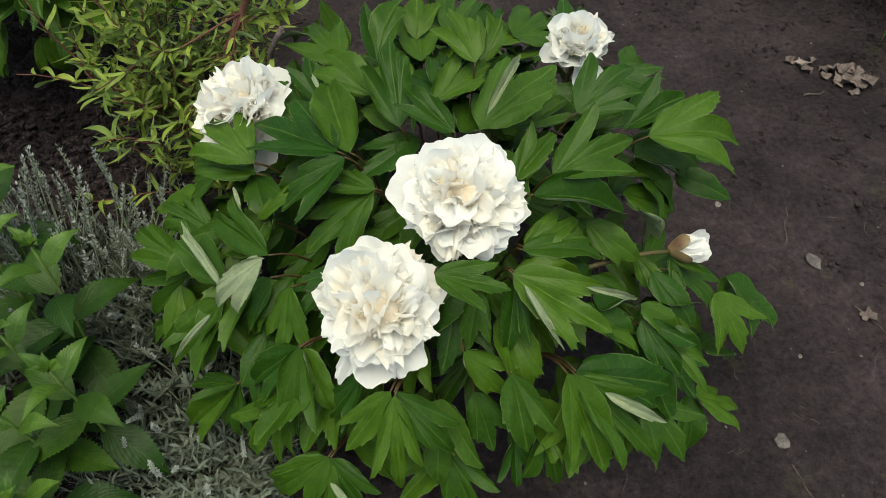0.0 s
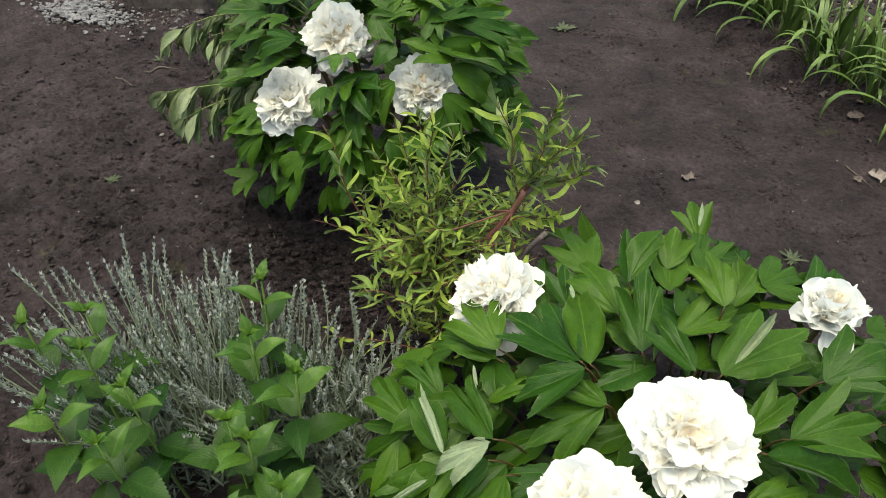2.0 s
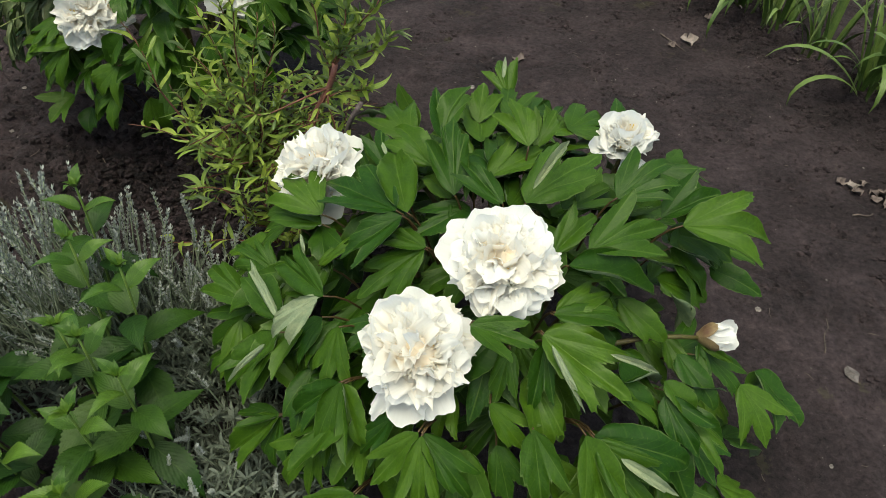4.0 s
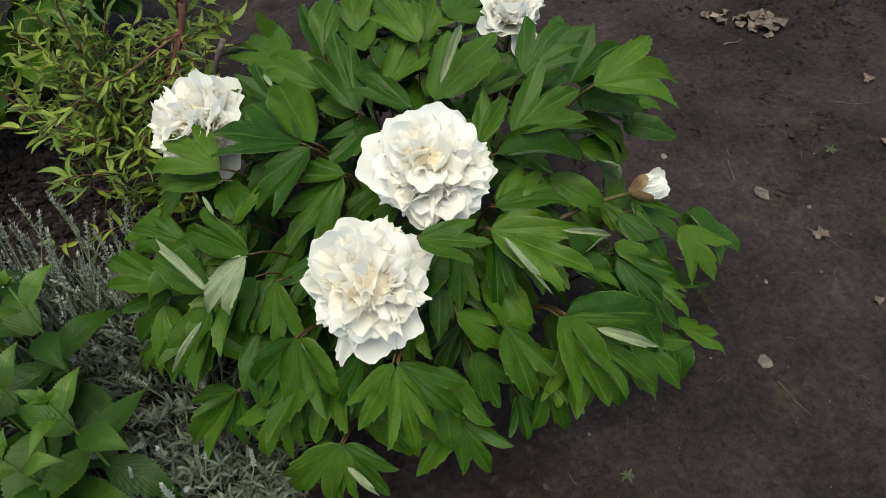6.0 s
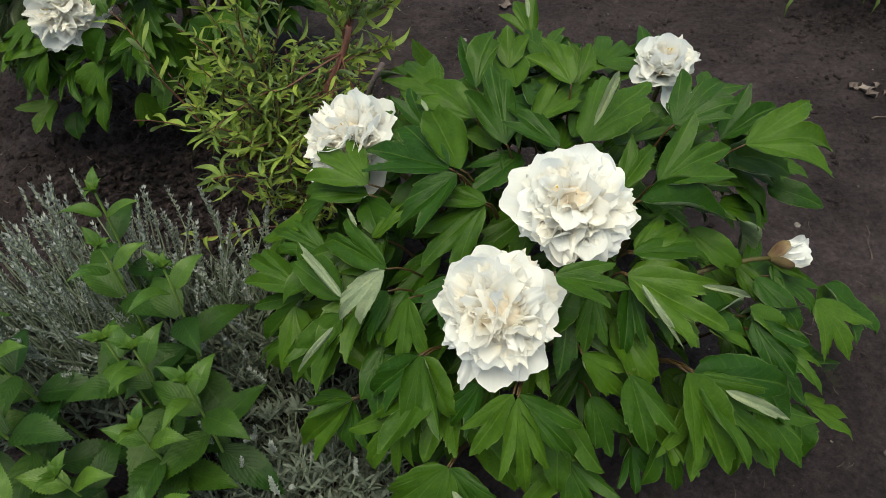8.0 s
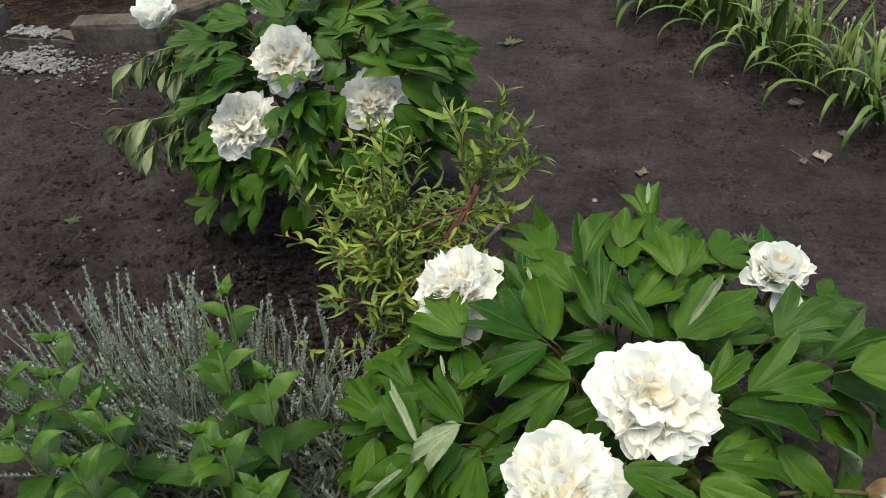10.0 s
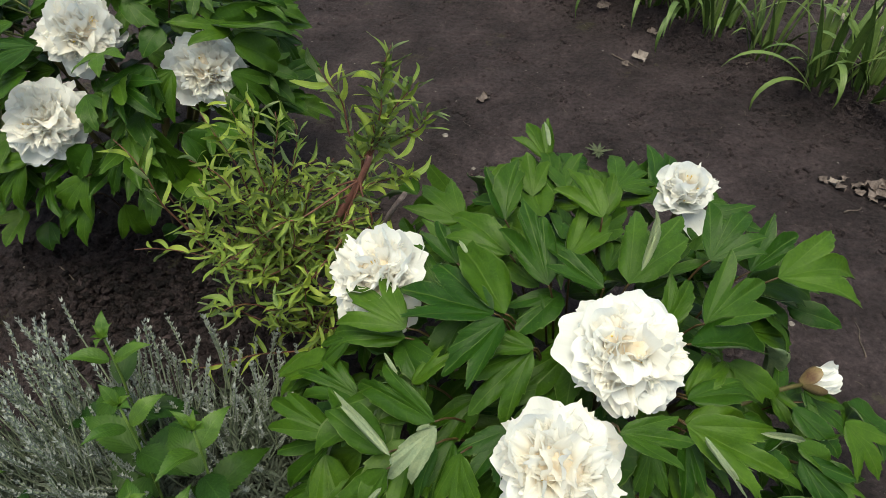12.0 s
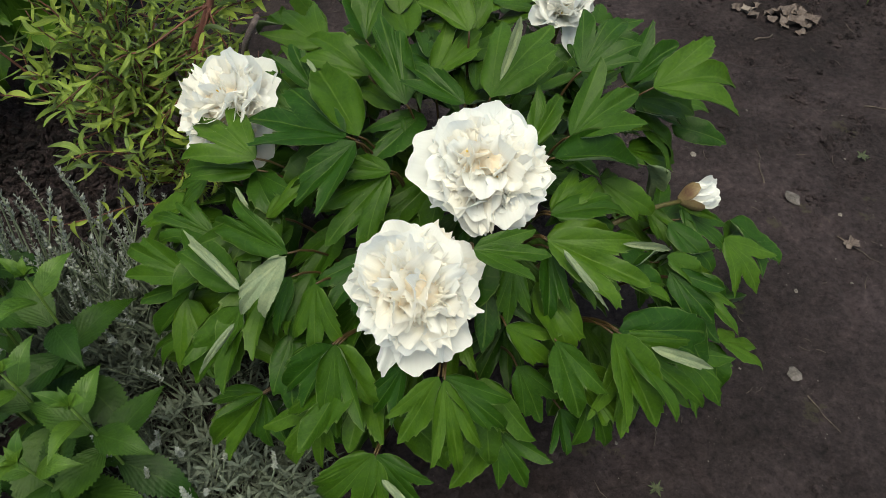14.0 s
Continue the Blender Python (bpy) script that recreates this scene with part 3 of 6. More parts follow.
def flower(shrub, at, facing, radius, style="full", label="", hanging=None, crest=(0.05, 1, 0)):
    """A peony flower: green calyx, guard petals round it, ruffled petals heaped within."""
    h = Heap()
    for i in range(5):
        a = i * 1.256
        d = np.array([math.cos(a), math.sin(a), -0.25])
        sd = np.array([-math.sin(a), math.cos(a), 0])
        g = np.array([[np.array([0, 0, -0.05]) + d * s * 0.42 + sd * c * 0.13 * math.sin(0.35 + s * 2.6) + np.array([0, 0, 0.1 * s * s]) for c in (-1, 0, 1)] for s in np.linspace(0, 1, 5)]) * radius
        sheet(h, g, np.zeros((5, 3, 2)), 0.0008)
    lump(h, (0, 0, -0.06 * radius), radius * 0.16)
    up = Vector(facing).normalized()
    m = up.to_track_quat("Z", "Y").to_matrix().to_4x4()
    m.translation = Vector(at) - up * radius * 0.35
    fl = child("flower", h.mesh("calyx", sepal), shrub, Matrix.Translation(-shrub.matrix_basis.translation) @ m, label or "double white peony flower with ruffled creamy heart")

    def petal(mesh, az, tilt, length, width=1.0, roll=0.0, lift=0.0):
        d = Vector((math.cos(az) * math.sin(tilt), math.sin(az) * math.sin(tilt), math.cos(tilt)))
        base = Vector((math.cos(az), math.sin(az), 0)) * radius * 0.07 + Vector((0, 0, lift * radius))
        up2 = Vector((-math.cos(az) * math.cos(tilt), -math.sin(az) * math.cos(tilt), math.sin(tilt)))
        up2.rotate(Matrix.Rotation(roll, 3, d))
        child("petal", mesh, fl, aim(base, base + d * length * radius, up2, width))

    g = rng
    n_inner = len(INNER)
    if style in ("full", "loose"):
        for ring, (n, tilt, ln) in enumerate(((7, 1.68, 1.02), (8, 1.4, 1.06), (8, 1.12, 1.0))):
            for i in range(n):
                petal(GUARD[g.integers(7)], 6.283 * (i + 0.5 * ring) / n + g.normal() * 0.13, tilt + g.normal() * 0.2, ln * (1 + g.normal() * 0.12), 0.75 + 0.3 * g.random(), g.normal() * 0.3)
        count = 185 if style == "full" else 70
        for i in range(count):
            k = (i + 0.5) / count
            tilt = math.acos(1 - k * 0.84)
            petal(INNER[g.integers(n_inner)], i * 2.39996 + g.normal() * 0.15, tilt + g.normal() * 0.15, (0.99 - 0.08 * k) * (1 + g.normal() * 0.15) * (1 if style == "full" else 0.86), 0.7 + 0.55 * g.random(), g.normal() * 0.5, 0.03)
        if style == "full":
            child("heart", heart_filler(radius * 0.7, at[0] * 40), fl, None, "creamy lump filling the gaps between packed petals")
            back = m.to_3x3().inverted() @ Vector(crest)
            for i in range(5):
                petal(GUARD[i], math.atan2(back.y, back.x) + (i - 2) * 0.5 + g.normal() * 0.08, 0.86 + 0.1 * (i % 2), 1.16 + 0.04 * g.normal(), 1.0, g.normal() * 0.1)
        child("stamen_tuft", stamens(radius * 0.8, 14 if style == "full" else 26), fl, None, "few golden stamens")
    elif style == "globe":
        for ring, (n, tilt, ln) in enumerate(((6, 1.0, 0.95), (7, 0.7, 1.15), (6, 0.45, 1.22), (6, 0.2, 1.15))):
            for i in range(n):
                petal(GUARD[g.integers(7)], 6.283 * (i + 0.5 * ring) / n + g.normal() * 0.15, tilt + g.normal() * 0.1, ln * (1 + g.normal() * 0.05), 1.05, g.normal() * 0.15)
    elif style == "open":
        for ring, (n, tilt, ln) in enumerate(((8, 1.5, 1.1), (7, 1.15, 1.08), (6, 0.8, 0.95))):
            for i in range(n):
                petal(GUARD[g.integers(7)], 6.283 * (i + 0.5 * ring) / n + g.normal() * 0.2, tilt + g.normal() * 0.16, ln * (1 + g.normal() * 0.1), 0.95 + 0.15 * g.random(), g.normal() * 0.22)
        for i in range(26):
            petal(INNER[g.integers(n_inner)], i * 2.4, 0.45 + 0.5 * g.random(), 0.8 + 0.12 * g.normal(), 1.0, g.normal() * 0.6)
        child("stamen_tuft", stamens(radius * 0.72, 46), fl, None, "golden stamens")
    else:
        for ring, (n, tilt, ln) in enumerate(((7, 0.95, 1.0), (7, 0.62, 1.15), (6, 0.35, 1.2))):
            for i in range(n):
                petal(GUARD[g.integers(7)], 6.283 * (i + 0.5 * ring) / n + g.normal() * 0.15, tilt + g.normal() * 0.08, ln * (1 + g.normal() * 0.06), 1.0, g.normal() * 0.15)
        for i in range(40):
            petal(INNER[g.integers(n_inner)], i * 2.4, 0.12 + 0.6 * g.random(), 1.12 + 0.08 * g.normal(), 0.9, g.normal() * 0.7)
        child("stamen_tuft", stamens(radius * 0.9, 14), fl, None, "few golden stamens")
    if hanging:
        way = m.to_3x3().inverted() @ Vector(hanging)
        petal(GUARD[2], math.atan2(way.y, way.x), 1.75, 1.4, 0.7)
        petal(GUARD[4], math.atan2(way.y, way.x) - 1.25, 1.1, 1.45, 0.55)
    return fl


def leaf_on(shrub, kind, base, tip, width, up, meshes, label=""):
    ln = (Vector(tip) - Vector(base)).length
    k = min(1.7, max(0.22 if meshes is TURNED else 0.55, width / (ln * KINDS[kind][0]))) if width else 1.0
    ms = meshes[kind]
    me = ms[int(rng.integers(len(ms)))]
    return child("leaf", me, shrub, Matrix.Translation(-shrub.matrix_basis.translation) @ aim(base, tip, up, k), label)


# ---- front tree peony ----
FRONT = np.array([0.07, 0.93, 0.0])
front = thing("tree_peony", (*FRONT[:2], ground_z(*FRONT[:2])), "broad tree peony bush with white double flowers, growing in bare soil", "peony bush", "tree peonies")


def stem(shrub, pts, radii):
    h = Heap()
    tube(h, pts, radii, 7)
    part("stem", h, peony_stem, shrub, "woody brown stem")


def dome_up(p):
    return (0.9 * (p[0] - 0.05), 0.9 * (p[1] - 0.9), 1.0)


def petiole_to(base, heart, shrub, drop=0.14, r=0.0018):
    b = np.asarray(base, float)
    inner = heart + (b - heart) * np.array([0.72, 0.72, 0])
    inner[2] = max(0.06, b[2] - drop)
    h = Heap()
    tube(h, curve(inner, b, 0.025, (0, 0, 0), 6), np.linspace(r * 1.25, r * 0.8, 6), 5)
    part("petiole", h, peony_red, shrub, "reddish leaf stalk")


def near_leaf(kind, base, tip, width):
    mid = [(a + b) / 2 for a, b in zip(base, tip)]
    if kind == "ovate" and width > 0.36 * (Vector(tip) - Vector(base)).length:
        kind = "bilobed"
    leaf_on(front, kind, base, tip, width * 1.17, Vector(dome_up(mid)) + Vector((rng.normal() * 0.12, -0.15 + rng.normal() * 0.12, 0)), GREEN)
    petiole_to(base, FRONT, front)


def pale_leaf(kind, base, tip, width):
    mid = [(a + b) / 2 for a, b in zip(base, tip)]
    leaf_on(front, kind, base, tip, width * (0.62 if kind == "ovate" else 1.5), Vector((0, -0.6, 1)), TURNED, "pale underside of a turned leaf")


near_leaf("trifid", (-0.098, 0.835, 0.523), (-0.230, 0.919, 0.486), 0.098)
near_leaf("trifid", (-0.219, 0.850, 0.481), (-0.314, 0.934, 0.489), 0.093)
near_leaf("ovate", (-0.221, 0.849, 0.460), (-0.334, 0.891, 0.433), 0.036)
near_leaf("bilobed", (-0.087, 0.824, 0.524), (-0.173, 0.780, 0.462), 0.058)
near_leaf("ovate", (-0.082, 0.838, 0.518), (-0.132, 0.979, 0.530), 0.051)
near_leaf("trifid", (-0.048, 0.794, 0.492), (-0.139, 0.736, 0.427), 0.082)
near_leaf("ovate", (-0.046, 0.796, 0.494), (-0.110, 0.826, 0.487), 0.035)
near_leaf("ovate", (-0.017, 0.878, 0.528), (-0.039, 1.015, 0.571), 0.060)
near_leaf("ovate", (0.057, 0.861, 0.538), (-0.013, 0.926, 0.555), 0.042)
near_leaf("bilobed", (-0.062, 0.951, 0.518), (-0.144, 1.044, 0.531), 0.061)
near_leaf("ovate", (-0.139, 0.967, 0.487), (-0.165, 1.040, 0.509), 0.038)
near_leaf("ovate", (-0.024, 0.901, 0.499), (-0.084, 0.964, 0.494), 0.041)
near_leaf("ovate", (-0.025, 0.893, 0.499), (-0.057, 0.859, 0.468), 0.037)
near_leaf("bilobed", (0.090, 0.859, 0.546), (0.198, 0.981, 0.560), 0.079)
near_leaf("trifid", (0.226, 0.914, 0.529), (0.316, 1.001, 0.555), 0.093)
near_leaf("trifid", (0.187, 0.806, 0.518), (0.307, 0.888, 0.514), 0.091)
near_leaf("trifid", (0.328, 0.896, 0.505), (0.483, 0.927, 0.482), 0.115)
near_leaf("ovate", (0.301, 0.924, 0.490), (0.395, 0.983, 0.501), 0.048)
near_leaf("ovate", (0.160, 0.776, 0.514), (0.304, 0.807, 0.457), 0.041)
near_leaf("ovate", (0.147, 0.717, 0.474), (0.267, 0.737, 0.439), 0.036)
near_leaf("bilobed", (0.150, 0.727, 0.467), (0.231, 0.780, 0.468), 0.041)
near_leaf("trifid", (0.037, 0.653, 0.509), (0.129, 0.638, 0.503), 0.060)
near_leaf("trifid", (0.134, 0.678, 0.476), (0.260, 0.623, 0.431), 0.080)
near_leaf("ovate", (0.136, 0.686, 0.469), (0.244, 0.694, 0.437), 0.035)
near_leaf("ovate", (0.139, 0.680, 0.455), (0.131, 0.608, 0.385), 0.038)
near_leaf("ovate", (0.093, 0.669, 0.446), (0.080, 0.615, 0.385), 0.039)
near_leaf("ovate", (0.333, 0.818, 0.340), (0.362, 0.757, 0.310), 0.035)
near_leaf("ovate", (0.389, 0.790, 0.335), (0.384, 0.717, 0.295), 0.022)
near_leaf("bilobed", (0.410, 0.819, 0.305), (0.478, 0.764, 0.265), 0.049)
near_leaf("bilobed", (0.345, 0.686, 0.335), (0.418, 0.603, 0.315), 0.049)
near_leaf("ovate", (0.345, 0.688, 0.335), (0.428, 0.663, 0.305), 0.027)
near_leaf("ovate", (0.220, 0.592, 0.384), (0.368, 0.607, 0.319), 0.054)
near_leaf("bilobed", (0.206, 0.580, 0.401), (0.264, 0.493, 0.292), 0.065)
near_leaf("trifid", (0.220, 0.578, 0.395), (0.339, 0.508, 0.293), 0.077)
near_leaf("bilobed", (0.137, 0.585, 0.388), (0.163, 0.511, 0.309), 0.056)
near_leaf("ovate", (0.075, 0.603, 0.408), (0.133, 0.572, 0.349), 0.042)
near_leaf("trifid", (0.183, 0.551, 0.305), (0.219, 0.490, 0.226), 0.071)
near_leaf("trifid", (0.151, 0.544, 0.267), (0.157, 0.495, 0.216), 0.052)
near_leaf("trifid", (0.058, 0.528, 0.264), (0.100, 0.465, 0.187), 0.071)
near_leaf("ovate", (-0.015, 0.555, 0.389), (-0.073, 0.503, 0.319), 0.046)
near_leaf("trifid", (-0.009, 0.547, 0.395), (0.000, 0.455, 0.299), 0.059)
near_leaf("ovate", (-0.010, 0.554, 0.389), (0.070, 0.502, 0.320), 0.043)
near_leaf("ovate", (-0.056, 0.582, 0.372), (-0.099, 0.554, 0.312), 0.040)
near_leaf("ovate", (-0.132, 0.615, 0.386), (-0.094, 0.549, 0.321), 0.047)
near_leaf("ovate", (-0.136, 0.612, 0.392), (-0.149, 0.530, 0.288), 0.048)
near_leaf("ovate", (-0.140, 0.617, 0.383), (-0.216, 0.599, 0.301), 0.047)
near_leaf("trifid", (-0.157, 0.579, 0.303), (-0.224, 0.537, 0.203), 0.083)
near_leaf("ovate", (-0.250, 0.626, 0.252), (-0.330, 0.638, 0.217), 0.033)
near_leaf("bilobed", (-0.250, 0.624, 0.251), (-0.345, 0.601, 0.146), 0.052)
near_leaf("ovate", (-0.249, 0.627, 0.243), (-0.254, 0.572, 0.172), 0.042)
near_leaf("bilobed", (-0.104, 0.518, 0.255), (-0.195, 0.489, 0.176), 0.063)
near_leaf("ovate", (-0.101, 0.517, 0.254), (-0.048, 0.456, 0.192), 0.050)
near_leaf("ovate", (-0.103, 0.514, 0.251), (-0.125, 0.462, 0.170), 0.046)
near_leaf("trifid", (-0.153, 0.681, 0.427), (-0.163, 0.614, 0.353), 0.065)
near_leaf("ovate", (-0.252, 0.687, 0.384), (-0.335, 0.633, 0.285), 0.062)
near_leaf("bilobed", (-0.334, 0.774, 0.332), (-0.439, 0.848, 0.328), 0.055)
near_leaf("trifid", (-0.296, 0.810, 0.379), (-0.394, 0.872, 0.373), 0.055)
near_leaf("bilobed", (-0.185, 0.720, 0.443), (-0.304, 0.818, 0.415), 0.050)
near_leaf("ovate", (-0.254, 0.705, 0.393), (-0.339, 0.824, 0.385), 0.044)
near_leaf("trifid", (-0.336, 0.783, 0.304), (-0.415, 0.753, 0.212), 0.070)
near_leaf("bilobed", (-0.229, 0.866, 0.439), (-0.193, 0.781, 0.423), 0.050)
near_leaf("trifid", (-0.306, 0.918, 0.383), (-0.370, 0.903, 0.316), 0.056)
near_leaf("bilobed", (-0.185, 0.703, 0.415), (-0.246, 0.668, 0.349), 0.044)
near_leaf("bilobed", (-0.060, 1.030, 0.515), (-0.085, 1.120, 0.553), 0.041)
near_leaf("ovate", (-0.060, 1.030, 0.515), (-0.031, 1.141, 0.560), 0.039)
near_leaf("trifid", (0.038, 1.212, 0.487), (0.009, 1.294, 0.513), 0.065)
near_leaf("bilobed", (0.085, 1.003, 0.538), (0.044, 1.098, 0.561), 0.054)
near_leaf("ovate", (0.097, 1.031, 0.514), (0.125, 1.104, 0.544), 0.039)
near_leaf("ovate", (-0.005, 1.100, 0.501), (-0.006, 1.178, 0.531), 0.049)
near_leaf("bilobed", (0.026, 0.950, 0.509), (0.111, 1.036, 0.513), 0.053)
near_leaf("ovate", (-0.008, 0.959, 0.526), (0.048, 0.868, 0.530), 0.048)
near_leaf("ovate", (0.333, 0.936, 0.416), (0.418, 0.906, 0.344), 0.078)
near_leaf("ovate", (0.140, 0.819, 0.491), (0.201, 0.902, 0.504), 0.042)
near_leaf("bilobed", (0.061, 0.538, 0.251), (-0.008, 0.482, 0.182), 0.050)
near_leaf("ovate", (0.042, 0.560, 0.308), (0.095, 0.522, 0.247), 0.049)
near_leaf("bilobed", (0.091, 0.580, 0.340), (0.122, 0.526, 0.268), 0.048)
near_leaf("ovate", (0.347, 0.746, 0.290), (0.395, 0.669, 0.250), 0.056)
near_leaf("trifid", (-0.336, 0.754, 0.243), (-0.441, 0.745, 0.179), 0.053)
near_leaf("ovate", (-0.214, 0.792, 0.428), (-0.144, 0.816, 0.474), 0.036)
near_leaf("ovate", (-0.201, 0.640, 0.305), (-0.250, 0.714, 0.320), 0.046)
# leaves turned so that their pale underside shows
pale_leaf("ovate", (0.224, 0.661, 0.476), (0.298, 0.662, 0.449), 0.015)
pale_leaf("bilobed", (-0.184, 0.694, 0.471), (-0.254, 0.651, 0.415), 0.032)
pale_leaf("ovate", (-0.245, 0.682, 0.427), (-0.328, 0.794, 0.423), 0.016)
pale_leaf("ovate", (-0.257, 0.651, 0.403), (-0.320, 0.613, 0.340), 0.014)
pale_leaf("ovate", (0.146, 0.652, 0.491), (0.202, 0.589, 0.436), 0.012)
pale_leaf("ovate", (0.254, 0.563, 0.385), (0.335, 0.532, 0.365), 0.024)
pale_leaf("ovate", (0.097, 0.847, 0.584), (0.146, 0.957, 0.601), 0.012)
pale_leaf("ovate", (-0.129, 0.918, 0.559), (-0.140, 0.941, 0.564), 0.011)
pale_leaf("ovate", (0.027, 1.161, 0.557), (0.025, 1.211, 0.575), 0.013)
pale_leaf("ovate", (-0.252, 0.832, 0.450), (-0.228, 0.780, 0.447), 0.011)
pale_leaf("ovate", (-0.210, 0.702, 0.453), (-0.183, 0.700, 0.465), 0.017)
pale_leaf("ovate", (-0.097, 0.483, 0.255), (-0.059, 0.449, 0.215), 0.018)


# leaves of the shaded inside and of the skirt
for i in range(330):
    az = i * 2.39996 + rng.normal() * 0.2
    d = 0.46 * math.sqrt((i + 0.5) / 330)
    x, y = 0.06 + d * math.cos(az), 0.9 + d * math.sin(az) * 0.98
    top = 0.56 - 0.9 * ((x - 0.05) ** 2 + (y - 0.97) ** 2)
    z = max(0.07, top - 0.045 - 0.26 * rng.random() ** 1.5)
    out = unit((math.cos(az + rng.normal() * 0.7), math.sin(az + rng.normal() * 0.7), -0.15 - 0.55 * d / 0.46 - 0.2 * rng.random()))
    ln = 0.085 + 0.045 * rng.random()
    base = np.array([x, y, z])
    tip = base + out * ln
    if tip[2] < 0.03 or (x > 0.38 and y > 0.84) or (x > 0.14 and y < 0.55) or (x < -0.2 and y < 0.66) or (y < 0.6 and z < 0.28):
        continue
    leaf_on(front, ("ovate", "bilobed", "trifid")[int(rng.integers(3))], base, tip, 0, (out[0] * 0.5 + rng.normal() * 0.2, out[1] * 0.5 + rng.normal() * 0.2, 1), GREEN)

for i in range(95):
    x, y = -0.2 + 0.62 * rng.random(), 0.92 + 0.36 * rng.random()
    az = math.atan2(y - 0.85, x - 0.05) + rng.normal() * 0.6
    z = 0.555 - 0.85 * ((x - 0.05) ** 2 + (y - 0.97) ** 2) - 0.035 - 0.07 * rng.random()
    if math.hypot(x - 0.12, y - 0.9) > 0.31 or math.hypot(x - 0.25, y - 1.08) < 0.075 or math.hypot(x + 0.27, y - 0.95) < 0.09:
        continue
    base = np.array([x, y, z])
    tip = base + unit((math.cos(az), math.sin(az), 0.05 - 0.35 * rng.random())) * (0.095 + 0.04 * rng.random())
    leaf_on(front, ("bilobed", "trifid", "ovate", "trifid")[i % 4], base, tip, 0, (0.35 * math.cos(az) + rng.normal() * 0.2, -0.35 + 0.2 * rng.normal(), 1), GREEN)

FRONT_FLOWERS = (
    ((-0.035, 0.643, 0.454), (-0.05, -0.42, 1.0), 0.077, "full"),
    ((0.068, 0.761, 0.526), (0.03, -0.3, 1.0), 0.075, "full"),
    ((-0.268, 0.968, 0.468), (-0.55, -0.25, 0.9), 0.076, "full"),
    ((0.25, 1.1, 0.5), (-0.05, -0.3, 1.0), 0.058, "cup"),
)
for at, facing, radius, style in FRONT_FLOWERS:
    flower(front, at, facing, radius, style, hanging=(0.3, -1, 0) if style == "cup" else None, crest=(1, 0.1, 0) if at[0] < -0.2 else (0.05, 1, 0))
    foot = Vector(at) - Vector(facing).normalized() * radius * 0.4
    low = (FRONT[0] + 0.25 * (at[0] - FRONT[0]), FRONT[1] + 0.25 * (at[1] - FRONT[1]), 0.0)
    stem(front, curve(low, foot, 0.05, (0.02, 0.02, 0), 10), np.linspace(0.008, 0.0038, 10))
for i in range(6):
    a = i * 1.05 + 0.4
    stem(front, curve((FRONT[0] + 0.05 * math.cos(a), FRONT[1] + 0.05 * math.sin(a), 0.0), (FRONT[0] + 0.24 * math.cos(a), FRONT[1] + 0.24 * math.sin(a), 0.4), 0.05, (0.03, 0, 0), 9), np.linspace(0.01, 0.004, 9))
# the stalk that carries the opening bud
stem(front, curve((0.13, 0.72, 0.33), (0.385, 0.812, 0.35), 0.03, (0, 0, 0), 9), np.linspace(0.0045, 0.0036, 9))


def bud(shrub, at, facing, radius):
    up = Vector(facing).normalized()
    m = up.to_track_quat("Z", "Y").to_matrix().to_4x4()
    m.translation = Vector(at)
    h = Heap()
    for i in range(4):
        a0 = i * 1.571
        g, uv = np.zeros((6, 5, 3)), np.zeros((6, 5, 2))
        for r_i, s in enumerate(np.linspace(0, 1, 6)):
            for c_i, c in enumerate(np.linspace(-1, 1, 5)):
                a = a0 + c * 0.85 * (1 - 0.75 * s ** 3)
                rr = radius * (1.03 + 0.02 * i) * math.sin(0.25 + 1.5 * s)
                g[r_i, c_i] = (rr * math.cos(a), rr * math.sin(a), radius * (-1.0 + 1.45 * s))
        sheet(h, g, uv, 0.0008)
    b = child("bud", h.mesh("bud_sepals", bud_brown), shrub, Matrix.Translation(-shrub.matrix_basis.translation) @ m, "opening bud, brown sepals round white petals")
    for i in range(9):
        a = i * 2.4
        d = Vector((math.cos(a) * 0.06, math.sin(a) * 0.06, 1)).normalized()
        base = Vector((math.cos(a) * radius * 0.45, math.sin(a) * radius * 0.45, -radius * 0.7))
        child("petal", GUARD[i % 7], b, aim(base, base + d * radius * (2.15 + 0.2 * (i % 3)), (-math.cos(a), -math.sin(a), 0.1), 0.85))


bud(front, (0.405, 0.815, 0.354), (0.9, -0.05, 0.3), 0.0225)
for tip, width, side in (((0.398, 0.742, 0.262), 0.017, 0.4), ((0.447, 0.79, 0.325), 0.012, 0.0), ((0.425, 0.835, 0.335), 0.014, 0.2)):
    leaf_on(front, "ovate", (0.388, 0.808, 0.343), tip, width, (side, -0.6, 0.8), GREEN, "narrow bract below the bud")


# ---- rear tree peony ----
REAR = np.array([-0.87, 1.75, 0.0])
rear = thing("tree_peony", (*REAR[:2], ground_z(*REAR[:2])), "tall tree peony bush with white flowers and some limp narrow leaves", "peony bush", "tree peonies")


def hides(p, fl):
    """Whether a leaf at p would stand before the open face of the flower."""
    at, facing, radius = np.array(fl[0]), unit(fl[1]), fl[2]
    d = np.asarray(p) - at
    along = float(d @ facing)
    return along > -0.2 * radius and np.linalg.norm(d - along * facing) < radius * 1.5


